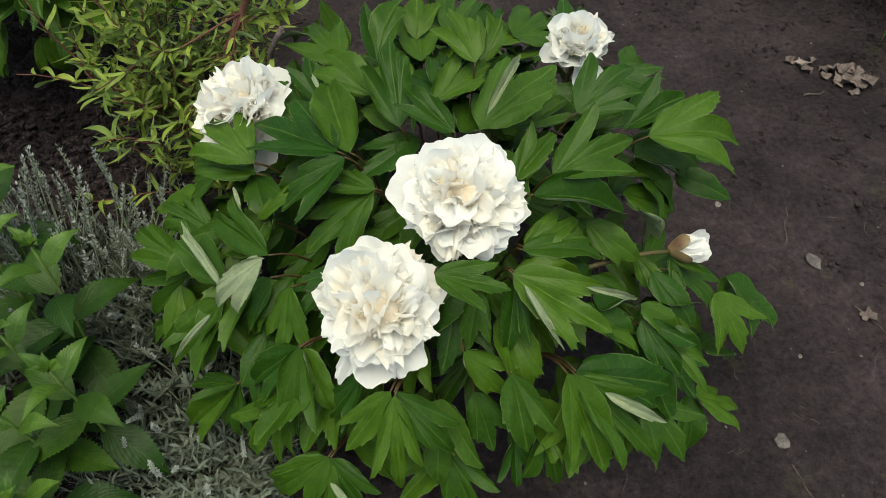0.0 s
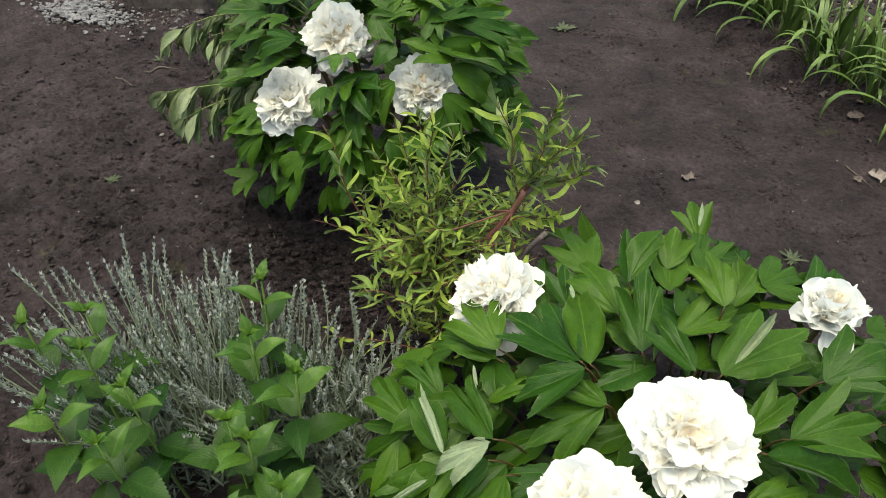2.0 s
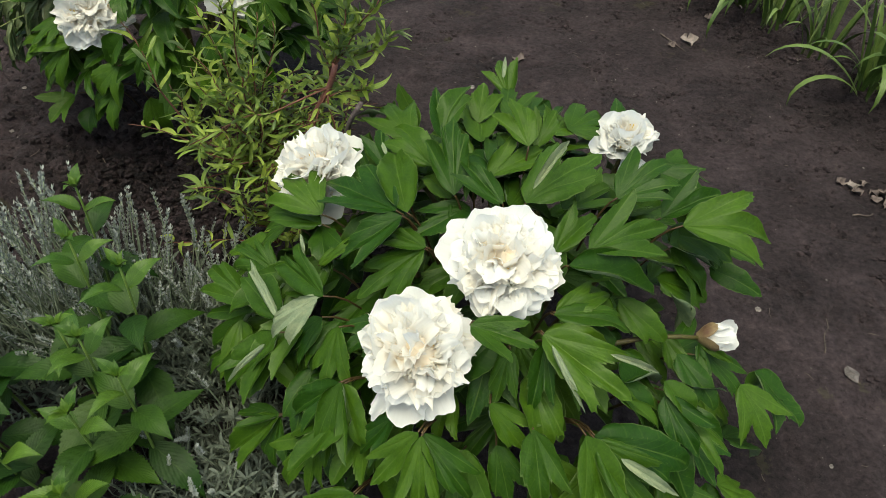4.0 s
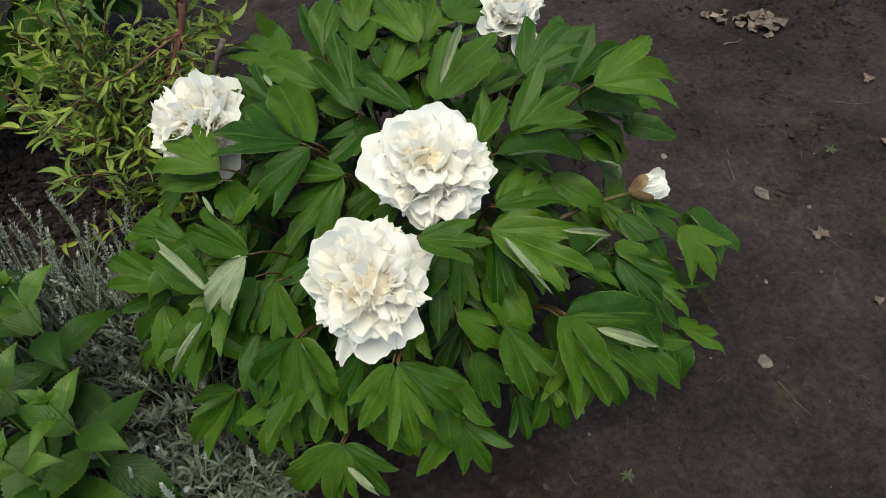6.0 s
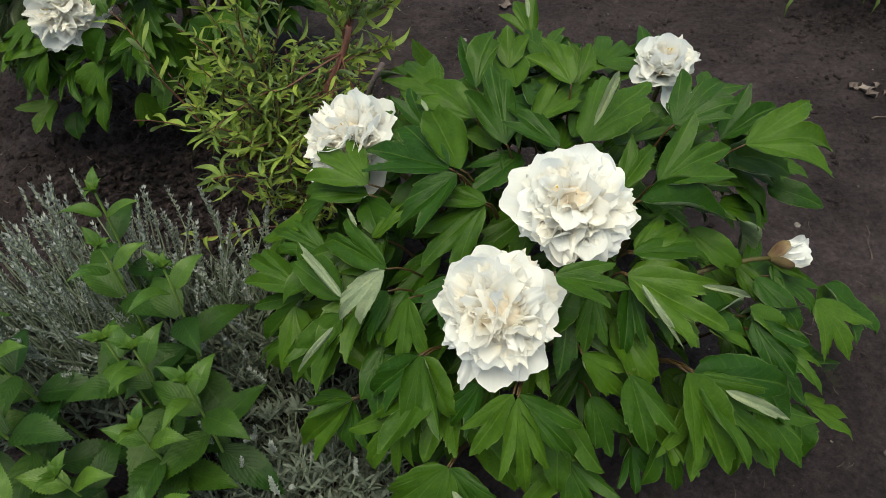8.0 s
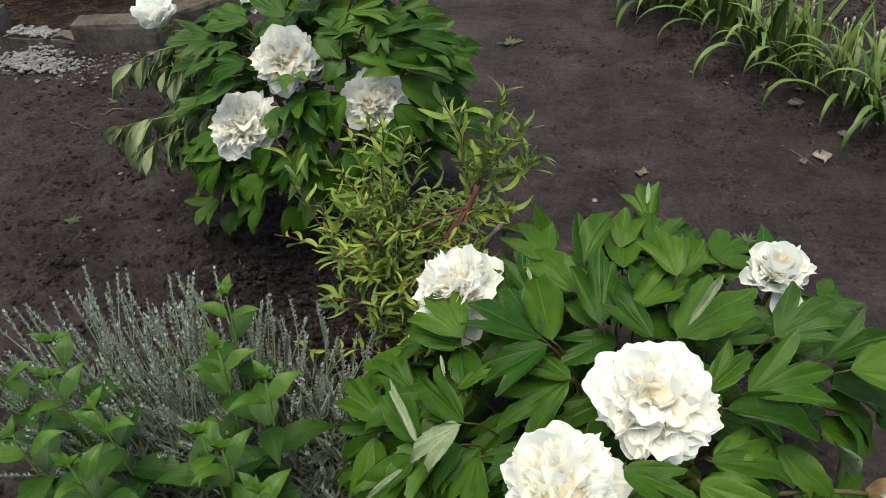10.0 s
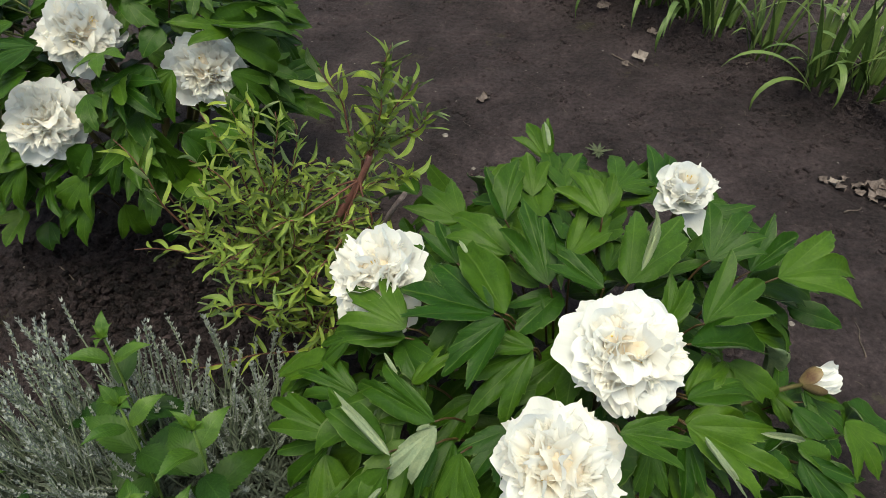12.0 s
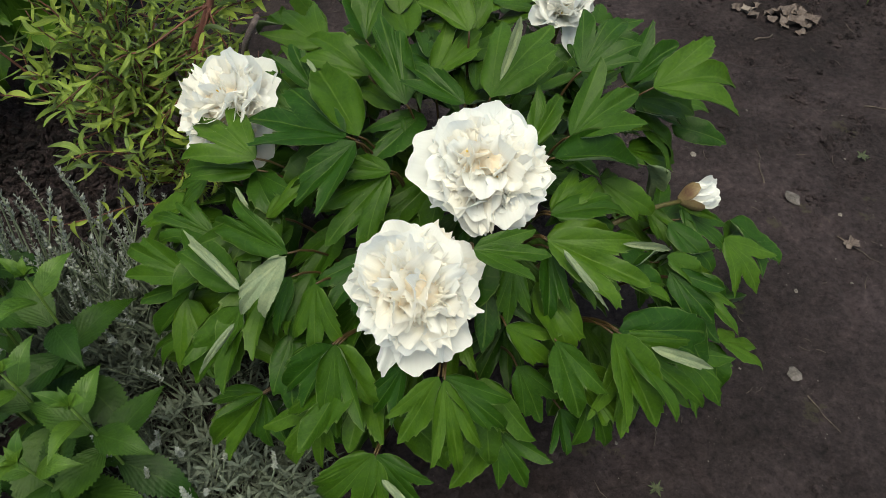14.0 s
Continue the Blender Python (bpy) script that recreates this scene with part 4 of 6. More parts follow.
REAR_FLOWERS = (
    ((-0.965, 1.508, 0.408), (0.0, -0.62, 1.0), 0.082, "full", ""),
    ((-0.89, 1.644, 0.53), (0.1, -0.7, 0.95), 0.08, "full", ""),
    ((-0.628, 1.585, 0.468), (0.2, -0.6, 0.9), 0.08, "full", "loose white peony flower with ragged creamy heart"),
    ((-1.426, 1.886, 0.5), (-0.2, -0.2, 1.0), 0.08, "globe", "half-open white peony flower"),
    ((-1.08, 1.89, 0.628), (-0.35, -0.35, 0.9), 0.082, "open", "wide open white peony flower with golden stamens"),
    ((-0.875, 2.02, 0.69), (0.05, -0.25, 1.0), 0.098, "full", ""),
)

for i in range(330):
    az = i * 2.39996 + rng.normal() * 0.2
    k = (i + 0.5) / 330
    el = math.asin(1 - 1.25 * k) if k < 0.8 else -0.15 * rng.random()
    shell = 0.72 + 0.28 * rng.random() ** 0.5 if i % 4 else 0.45 + 0.3 * rng.random()
    rx, ry, rz = 0.36, 0.32, 0.4
    p = np.array([math.cos(az) * math.cos(el) * rx, math.sin(az) * math.cos(el) * ry, math.sin(el) * rz]) * shell + np.array([REAR[0] + 0.02, REAR[1], 0.31])
    p[0] += 0.06 * (p[2] - 0.3)
    p[2] = max(p[2], 0.07)
    out = unit((math.cos(az + rng.normal() * 0.6), math.sin(az + rng.normal() * 0.6), 0.3 * math.sin(el) - 0.6 * rng.random()))
    if p[1] < 1.5 and p[2] < 0.25:
        out = unit(out + np.array([0, 0, -0.5]))
    ln = 0.085 + 0.05 * rng.random()
    tip = p + out * ln
    if tip[2] < 0.02 or any(hides(p, f) or hides(tip, f) for f in REAR_FLOWERS):
        continue
    leaf_on(rear, ("bilobed", "trifid", "trifid", "ovate")[int(rng.integers(4))], p, tip, 0, (math.cos(az) * 0.7, math.sin(az) * 0.6 - 0.5, 0.9), GREEN)


def near_rear_leaf(kind, base, tip, width):
    leaf_on(rear, kind, base, tip, width, (base[0] - REAR[0] + rng.normal() * 0.1, base[1] - REAR[1] - 0.4, 0.9), GREEN)
    b = np.array(base)
    inner = REAR + (b - REAR) * np.array([0.72, 0.72, 0]) + np.array([0, 0, max(0.06, b[2] - 0.12)])
    if not any(hides(b + (inner - b) * k, f) for f in REAR_FLOWERS for k in (0.0, 0.25, 0.5, 0.75, 1.0)):
        petiole_to(base, REAR, rear, 0.12)


def limp_spray(root, end, n, ln):
    """A leaf stalk hung with narrow limp leaflets."""
    pts = curve(root, end, 0.035, rng.normal(size=3) * 0.015, 9)
    h = Heap()
    tube(h, pts, np.linspace(0.0024, 0.0012, 9), 5)
    part("petiole", h, sepal, rear, "green leaf stalk")
    way = unit(np.asarray(end, float) - np.asarray(root, float))
    side = unit(np.cross(way, (0, 0, 1)))
    for i in range(int(n * 2.3)):
        s = min(1.0, (0.35, 0.62, 0.85, 1.0)[i % 4] + 0.05 * rng.normal())
        b = pts[min(8, int(s * 8))]
        sgn = 1 if i % 2 else -1
        d = unit(way * (0.15 + 0.5 * rng.random()) + side * sgn * (0.1 + 0.5 * rng.random()) + np.array([0, 0, -0.25 - 1.3 * rng.random()]))
        tip = b + d * ln * (0.8 + 0.4 * rng.random())
        child("leaflet", NARROW[int(rng.integers(5))], rear, Matrix.Translation(-rear.matrix_basis.translation) @ aim(b, tip, (way[0] * 0.3 + 0.4 * rng.normal(), way[1] * 0.3 - 0.8, 0.7), 0.75 + 0.35 * rng.random()), "limp narrow greyish leaflet")


for i in range(16):
    p = np.array([-0.97 + 0.2 * rng.random(), 1.76 + 0.2 * rng.random(), 0.5 + 0.12 * rng.random()])
    a = rng.random() * 6.28
    q = p + np.array([math.cos(a) * 0.1, math.sin(a) * 0.1 - 0.02, -0.015 - 0.03 * rng.random()])
    if not any(hides(p, f) or hides(q, f) for f in REAR_FLOWERS):
        leaf_on(rear, ("trifid", "bilobed")[i % 2], p, q, 0, (0, -0.4, 1), GREEN)
limp_spray((-1.02, 1.64, 0.38), (-1.31, 1.48, 0.37), 11, 0.1)
limp_spray((-1.0, 1.62, 0.34), (-1.24, 1.44, 0.33), 9, 0.095)
limp_spray((-1.06, 1.7, 0.5), (-1.36, 1.6, 0.46), 10, 0.09)
limp_spray((-1.02, 1.66, 0.3), (-1.22, 1.55, 0.26), 7, 0.08)
limp_spray((-1.05, 1.75, 0.46), (-1.38, 1.74, 0.42), 10, 0.08)
limp_spray((-1.05, 1.72, 0.46), (-1.26, 1.62, 0.47), 9, 0.08)
limp_spray((-1.05, 1.78, 0.5), (-1.2, 1.7, 0.55), 8, 0.07)
limp_spray((-1.08, 1.8, 0.46), (-1.4, 1.88, 0.46), 8, 0.06)
for i in range(15):
    a = 2.5 + 1.35 * rng.random()
    root = np.array([REAR[0] - 0.08, REAR[1] - 0.02, 0.22 + 0.3 * rng.random()]) + 0.12 * np.array([math.cos(a), math.sin(a), 0])
    reach = 0.15 + 0.14 * rng.random()
    end = root + np.array([math.cos(a) * reach, math.sin(a) * reach, -0.01 - 0.05 * rng.random()])
    if not any(hides(end, f) or hides((root + end) / 2, f) for f in REAR_FLOWERS):
        limp_spray(root, end, 4, 0.075)
for at, facing, radius, style, label in REAR_FLOWERS:
    flower(rear, at, facing, radius, style, label)
    foot = Vector(at) - Vector(facing).normalized() * radius * 0.4
    low = (REAR[0] + 0.15 * (at[0] - REAR[0]), REAR[1] + 0.15 * (at[1] - REAR[1]), 0.0)
    stem(rear, curve(low, foot, 0.06, (0.02, 0.03, 0), 10), np.linspace(0.009, 0.004, 10))
for i in range(7):
    a = (0.2, 0.9, 1.6, 2.3, 3.0, 5.6, 6.1)[i]
    stem(rear, curve((REAR[0] + 0.06 * math.cos(a), REAR[1] + 0.06 * math.sin(a), 0.0), (REAR[0] + 0.26 * math.cos(a), REAR[1] + 0.24 * math.sin(a), 0.5), 0.06, (0.03, 0, 0), 9), np.linspace(0.011, 0.004, 9))
near_rear_leaf("trifid", (-0.708, 1.883, 0.678), (-0.569, 1.901, 0.753), 0.095)
near_rear_leaf("ovate", (-0.695, 1.837, 0.688), (-0.602, 1.889, 0.655), 0.054)
near_rear_leaf("bilobed", (-0.696, 1.674, 0.686), (-0.614, 1.787, 0.673), 0.072)
near_rear_leaf("trifid", (-0.692, 1.630, 0.665), (-0.587, 1.675, 0.640), 0.090)
near_rear_leaf("trifid", (-0.586, 1.653, 0.613), (-0.433, 1.754, 0.557), 0.097)
near_rear_leaf("bilobed", (-0.604, 1.581, 0.572), (-0.457, 1.715, 0.493), 0.082)
near_rear_leaf("bilobed", (-0.638, 1.605, 0.620), (-0.533, 1.742, 0.610), 0.070)
near_rear_leaf("ovate", (-0.563, 1.584, 0.531), (-0.454, 1.647, 0.420), 0.076)
near_rear_leaf("trifid", (-0.564, 1.596, 0.546), (-0.667, 1.548, 0.602), 0.089)
near_rear_leaf("bilobed", (-0.838, 1.634, 0.698), (-0.937, 1.654, 0.711), 0.081)
near_rear_leaf("bilobed", (-0.836, 1.579, 0.664), (-0.931, 1.607, 0.689), 0.071)
near_rear_leaf("trifid", (-0.711, 1.495, 0.531), (-0.765, 1.439, 0.445), 0.106)
near_rear_leaf("trifid", (-0.671, 1.502, 0.515), (-0.734, 1.440, 0.422), 0.094)
near_rear_leaf("bilobed", (-0.783, 1.460, 0.489), (-0.851, 1.427, 0.423), 0.078)
near_rear_leaf("trifid", (-0.900, 1.442, 0.248), (-1.000, 1.416, 0.177), 0.132)
near_rear_leaf("bilobed", (-0.892, 1.433, 0.307), (-0.959, 1.407, 0.234), 0.081)
near_rear_leaf("ovate", (-1.001, 1.453, 0.346), (-1.144, 1.451, 0.312), 0.044)
near_rear_leaf("trifid", (-1.015, 1.457, 0.338), (-1.106, 1.420, 0.232), 0.087)
near_rear_leaf("bilobed", (-0.969, 1.459, 0.225), (-0.961, 1.441, 0.104), 0.075)
near_rear_leaf("trifid", (-1.106, 1.519, 0.142), (-1.152, 1.444, 0.104), 0.096)
near_rear_leaf("ovate", (-1.068, 1.514, 0.112), (-1.066, 1.464, 0.063), 0.065)
near_rear_leaf("trifid", (-0.918, 1.503, 0.575), (-1.040, 1.499, 0.525), 0.093)
near_rear_leaf("bilobed", (-0.941, 1.482, 0.531), (-1.063, 1.482, 0.459), 0.078)
near_rear_leaf("ovate", (-0.685, 1.542, 0.587), (-0.719, 1.492, 0.554), 0.056)
near_rear_leaf("trifid", (-0.717, 1.563, 0.626), (-0.653, 1.614, 0.651), 0.075)
near_rear_leaf("trifid", (-0.741, 1.449, 0.419), (-0.725, 1.436, 0.310), 0.095)
near_rear_leaf("trifid", (-0.795, 1.435, 0.380), (-0.836, 1.404, 0.278), 0.097)
near_rear_leaf("bilobed", (-0.718, 1.448, 0.363), (-0.680, 1.457, 0.254), 0.077)
near_rear_leaf("ovate", (-0.674, 1.464, 0.388), (-0.618, 1.475, 0.305), 0.064)
near_rear_leaf("trifid", (-0.570, 1.546, 0.480), (-0.495, 1.570, 0.371), 0.089)
near_rear_leaf("bilobed", (-0.558, 1.544, 0.452), (-0.568, 1.505, 0.370), 0.070)
near_rear_leaf("trifid", (-0.694, 1.583, 0.634), (-0.765, 1.580, 0.670), 0.076)
near_rear_leaf("bilobed", (-0.746, 1.566, 0.639), (-0.684, 1.532, 0.593), 0.076)
near_rear_leaf("ovate", (-0.794, 1.637, 0.696), (-0.786, 1.726, 0.734), 0.059)
near_rear_leaf("trifid", (-0.648, 1.655, 0.656), (-0.679, 1.572, 0.633), 0.078)
near_rear_leaf("bilobed", (-0.699, 1.711, 0.697), (-0.676, 1.785, 0.736), 0.066)
near_rear_leaf("ovate", (-0.855, 1.433, 0.391), (-0.915, 1.425, 0.310), 0.059)
near_rear_leaf("trifid", (-0.619, 1.634, 0.627), (-0.629, 1.563, 0.594), 0.077)
near_rear_leaf("ovate", (-0.781, 1.511, 0.094), (-0.804, 1.494, 0.047), 0.044)
near_rear_leaf("bilobed", (-0.844, 1.448, 0.214), (-0.814, 1.441, 0.114), 0.077)



# ---- contorted willow shrub ----
WILLOW = np.array([-0.43, 1.24, 0.0])
willow = thing("willow_shrub", (*WILLOW[:2], ground_z(*WILLOW[:2])), "low contorted willow with reddish stems and narrow yellow-green leaves", "shrub")
WILLOW_LEAF = []
for i in range(8):
    h = Heap()
    s = np.linspace(0, 1, 7)
    g, uv = np.zeros((7, 3, 3)), np.zeros((7, 3, 2))
    tw = (-1.6 + 0.45 * i) * 1.2
    slim = (1.0, 0.7, 1.15, 0.8, 0.9, 0.65, 1.05, 0.75)[i]
    for r_i, q in enumerate(s):
        w = slim * 0.105 * math.sin(math.pi * (0.05 + 0.93 * q) ** 0.9) ** 0.6 + 0.002
        a = tw * q
        for c_i, c in enumerate((-1, 0, 1)):
            g[r_i, c_i] = (c * w * math.cos(a) + 0.2 * math.sin(2.8 * q + i) - 0.2 * math.sin(i), q - 0.1 * q * q * (i % 3), c * w * math.sin(a) + 0.35 * w * abs(c) + (0.28 - 0.12 * i) * q * q)
            uv[r_i, c_i] = (0.5 + 0.5 * c, q)
    sheet(h, g, uv, 0.004, (0, 1))
    WILLOW_LEAF.append(h.mesh("willow_leaf", [willow_green, willow_pale]))
willow_wood = Heap()
willow_spots = []


def wander(a, b, amount, n=14):
    """A crooked shoot from a to b."""
    pts = curve(a, b, 0.0, (0, 0, 0), n)
    ph = rng.random(4) * 6.28
    s = np.linspace(0, 1, n)
    pts[:, 0] += amount * (np.sin(s * 9 + ph[0]) - math.sin(ph[0])) * s ** 0.5
    pts[:, 1] += amount * (np.sin(s * 8 + ph[1]) - math.sin(ph[1])) * s ** 0.5
    pts[:, 2] += amount * 0.5 * (np.sin(s * 10 + ph[2]) - math.sin(ph[2])) * s ** 0.5
    return pts


def shoot(a, b, r, leaves, amount=0.012, start=0.25, size=0.04, lift=0.35):
    pts = wander(a, b, amount)
    r = r if r > 0.005 else r * 0.7
    tube(willow_wood, pts, np.linspace(r, max(0.0008, r * 0.35), len(pts)), 6)
    way = unit(np.asarray(b, float) - np.asarray(a, float))
    for i in range(leaves):
        s = start + (1 - start) * (i + rng.random()) / leaves
        p = pts[min(len(pts) - 1, int(s * (len(pts) - 1)))] + rng.normal(size=3) * 0.002
        az = i * 2.4 + rng.normal() * 0.5
        d = unit(np.array([math.cos(az), math.sin(az), lift + rng.normal() * 0.35]) + way * 0.55)
        willow_spots.append((p, p + d * size * (0.5 + 0.62 * rng.random())))
    return pts


# main limbs
base = (WILLOW[0], WILLOW[1], 0.0)
shoot(base, (-0.42, 1.2, 0.2), 0.014, 0, 0.004)
red_limb = Heap()
red = wander((-0.42, 1.2, 0.2), (-0.275, 1.155, 0.55), 0.007)
tube(red_limb, red, np.linspace(0.0085, 0.0055, 14), 8)
left = shoot((-0.43, 1.2, 0.16), (-0.6, 1.16, 0.33), 0.008, 8, 0.008)
midl = shoot((-0.42, 1.2, 0.18), (-0.45, 1.15, 0.42), 0.009, 10, 0.01)
low = shoot((-0.42, 1.2, 0.1), (-0.38, 1.05, 0.2), 0.008, 8, 0.008)
# shoots that rise above the crown
shoot(red[-1], (-0.235, 1.18, 0.735), 0.0032, 44, 0.006, 0.05, 0.056, 0.75)
shoot(red[-2], (-0.33, 1.2, 0.7), 0.003, 24, 0.006, 0.15, 0.056, 0.7)
shoot(red[-1], (-0.2, 1.2, 0.66), 0.003, 34, 0.006, 0.1, 0.052, 0.6)
shoot(red[-3], (-0.25, 1.15, 0.62), 0.003, 34, 0.006, 0.1, 0.05, 0.6)
shoot(red[-2], (-0.16, 1.19, 0.6), 0.003, 40, 0.008, 0.1, 0.052, 0.5)
shoot(red[-4], (-0.19, 1.13, 0.53), 0.003, 32, 0.008, 0.1, 0.05, 0.4)
shoot(left[-1], (-0.68, 1.2, 0.56), 0.0034, 11, 0.008, 0.3, 0.062, 0.5)
shoot(left[-1], (-0.63, 1.22, 0.43), 0.003, 14, 0.008, 0.1, 0.05, 0.4)
shoot(midl[-1], (-0.49, 1.22, 0.64), 0.003, 44, 0.006, 0.05, 0.046, 0.5)
shoot(midl[-1], (-0.42, 1.19, 0.62), 0.003, 44, 0.006, 0.05, 0.046, 0.5)
shoot(midl[-2], (-0.55, 1.16, 0.56), 0.003, 36, 0.006, 0.05, 0.046, 0.5)
for end in ((-0.525, 1.2, 0.6), (-0.46, 1.17, 0.67), (-0.385, 1.18, 0.6), (-0.35, 1.17, 0.52), (-0.5, 1.12, 0.51), (-0.44, 1.12, 0.55), (-0.57, 1.18, 0.48)):
    shoot(midl[int(rng.integers(7, 13))], end, 0.0032, 34, 0.01, 0.1, 0.044, 0.4)
shoot(low[-1], (-0.62, 1.02, 0.17), 0.003, 16, 0.008, 0.2, 0.05, 0.1)
for i in range(60):
    az = i * 2.4
    el = -0.15 + 1.2 * rng.random()
    start = (midl, low, left, red)[i % 4][int(rng.integers(4, 12))]
    end = np.array([-0.405, 1.17, 0.28]) + np.array([0.2 * math.cos(az) * math.cos(el), 0.16 * math.sin(az) * math.cos(el), 0.21 * math.sin(el)]) * (0.9 + 0.45 * rng.random())
    shoot(start, end, 0.0028, 26, 0.018, 0.12, 0.046, 0.1 - 0.5 * (end[2] < 0.3))
part("stem", willow_wood, bark, willow, "reddish-brown crooked stems")
part("limb", red_limb, red_bark, willow, "thick smooth red-brown limb")
EYE_SIDE = np.array([0.1, -0.75, 0.65])
cut = Heap()
tube(cut, wander((-0.3, 1.16, 0.3), (-0.222, 1.1, 0.515), 0.004, 8), np.linspace(0.0065, 0.0045, 8), 7)
tube(cut, [(-0.4, 1.2, 0.3), (-0.385, 1.19, 0.4), (-0.388, 1.185, 0.45)], [0.006, 0.0055, 0.005], 7)
part("dead_stub", cut, old_bark, willow, "grey dead cut branch")
order = rng.permutation(len(willow_spots))
rest = Heap()
for n, i in enumerate(order):
    p, q = willow_spots[int(i)]
    gap = np.linalg.norm(np.cross(red[8:] - (p + q) / 2, unit(EYE_SIDE)), axis=1).min()
    if gap < 0.017 and p[2] < 0.56 and float(((p + q) / 2 - red[9]) @ EYE_SIDE) > -0.01:
        continue
    m = aim(p, q, (rng.normal() * 0.5, rng.normal() * 0.5, 1))
    me = WILLOW_LEAF[int(rng.integers(8))]
    if n < 300:
        child("leaf", me, willow, Matrix.Translation(-willow.matrix_basis.translation) @ m)
    else:
        v = np.array([m @ x.co for x in me.vertices])
        f = [tuple(x.vertices) for x in me.polygons]
        k = len(v) // 2
        uv = np.array([(0.5 + 0.5 * c, q2) for q2 in np.linspace(0, 1, 7) for c in (-1, 0, 1)])
        rest.add(v[:k], [x for x in f if max(x) < k], uv, 0)
        rest.add(v[k:], [tuple(y - k for y in x) for x in f if min(x) >= k], uv, 1)
tagged(part("foliage", rest, [willow_green, willow_pale], willow, "narrow twisted yellow-green leaves"), kind="stuff")


# ---- leafy herbs with toothed leaves ----
def toothed_mesh(seed, mat):
    """A pointed leaf with a saw-toothed rim, puckered between its side veins."""
    h = Heap()
    r = random.Random(seed + 50)
    rows, cols = 34, (-1, -0.72, -0.36, 0, 0.36, 0.72, 1)
    bow, fold, tip, twist, ph = r.uniform(0.0, 0.2), r.uniform(0.1, 0.4), r.uniform(0.2, 0.9), r.uniform(-0.4, 0.4), r.uniform(0, 6.28)
    g, uv = np.zeros((rows, 7, 3)), np.zeros((rows, 7, 2))
    for i in range(rows):
        q = i / (rows - 1)
        w = 0.215 * (math.sin(math.pi / 2 * min(1.0, 0.12 + 0.88 * q / 0.34)) ** 0.8 if q < 0.34 else math.cos(math.pi / 2 * (q - 0.34) / 0.66) ** 1.15) + 0.002
        for j, c in enumerate(cols):
            saw = 1 + (0.13 if i % 2 else -0.03) * (abs(c) == 1) * (q < 0.97)
            x, y = c * w * saw, q + (0.016 if i % 2 and abs(c) == 1 else 0.0)
            z = fold * abs(x) + bow * (q - q * q) - tip * max(0.0, q - 0.45) ** 2 + twist * x * q + 0.02 * math.sin(6 * q + ph) * abs(c)
            z += 0.005 * math.cos(6.2832 * (9 * q - 1.6 * abs(c) * 0.5)) * math.sin(math.pi * min(1.0, abs(c) * 1.05)) * (w / 0.215)
            g[i, j], uv[i, j] = (x, y, z), (0.5 + 0.5 * c, q)
    sheet(h, g, uv, 0.004)
    return h.mesh("toothed_leaf", [mat, balm_green])


TOOTHED = [toothed_mesh(i, balm_green) for i in range(5)]
YOUNG = [toothed_mesh(i + 9, balm_tip) for i in range(4)]


def herb(top, lean=(0, 0), size=1.0):
    tx, ty, tz = top
    bx, by = tx - lean[0], ty - lean[1]
    ob = thing("leafy_herb", (bx, by, ground_z(bx, by)), "leafy green herb shoot with toothed pointed leaves in pairs", "herb", "leafy herbs")
    h = Heap()
    pts = curve((bx, by, 0.0), (tx, ty, tz - 0.012), 0, (lean[0] * 0.2, lean[1] * 0.2, 0), 10)
    tube(h, pts, np.linspace(0.0032, 0.0018, 10), 6)
    part("stem", h, balm_stem, ob)
    n = max(4, int(tz / 0.08))
    turn = rng.random() * 6.28
    inv = Matrix.Translation(-ob.matrix_basis.translation)
    for i in range(n):
        s = 1 - (i / n) ** 1.15 * 0.75
        p = pts[0] + (pts[-1] - pts[0]) * s
        a = turn + (i % 2) * 1.571 + rng.normal() * 0.15
        young = i < 2
        ln = size * (0.04, 0.07, 0.098, 0.114, 0.118)[min(i, 4)] * (0.9 + 0.2 * rng.random())
        rise = (1.05, 0.6, 0.25, 0.0, -0.25)[min(i, 4)]
        for k in (0, math.pi):
            d = unit((math.cos(a + k), math.sin(a + k), rise + rng.normal() * 0.08))
            me = (YOUNG if young else TOOTHED)[int(rng.integers(4))]
            child("leaf", me, ob, inv @ aim(p + d * 0.004, p + d * ln, (-math.cos(a + k) * rise, -math.sin(a + k) * rise, 1), 1.0 + 0.15 * rng.random()), "pale young leaf" if young else "")
    for k in range(4):
        d = unit((math.cos(turn + 0.8 + k * 1.57), math.sin(turn + 0.8 + k * 1.57), 1.5))
        child("leaf", YOUNG[k], ob, inv @ aim(pts[-1], pts[-1] + d * 0.026 * size, (-d[0], -d[1], 0.3)), "pale young leaf")


herb((-0.672, 0.9, 0.435), (0.03, 0.03))
herb((-0.616, 0.775, 0.442), (0.02, 0.02))
herb((-0.505, 0.728, 0.45), (0.05, 0.02))
herb((-0.965, 0.765, 0.375), (-0.05, 0.02))
herb((-0.905, 0.69, 0.38), (-0.03, 0.0))
herb((-0.77, 0.64, 0.4), (-0.02, -0.02))
herb((-0.73, 0.535, 0.41), (-0.02, -0.04))
herb((-0.535, 0.625, 0.4), (0.02, 0.0))
herb((-0.448, 0.572, 0.4), (0.04, -0.03))
herb((-0.525, 0.535, 0.34), (0.02, -0.04))
herb((-0.6, 0.66, 0.37), (0.0, 0.0))
herb((-0.63, 0.48, 0.31), (0.0, -0.05))
herb((-1.04, 0.7, 0.38), (-0.05, 0.0))
herb((-0.86, 0.56, 0.4), (-0.04, -0.04))
herb((-0.52, 0.45, 0.26), (0.0, -0.06))
herb((-0.7, 0.43, 0.33), (0.0, -0.06))


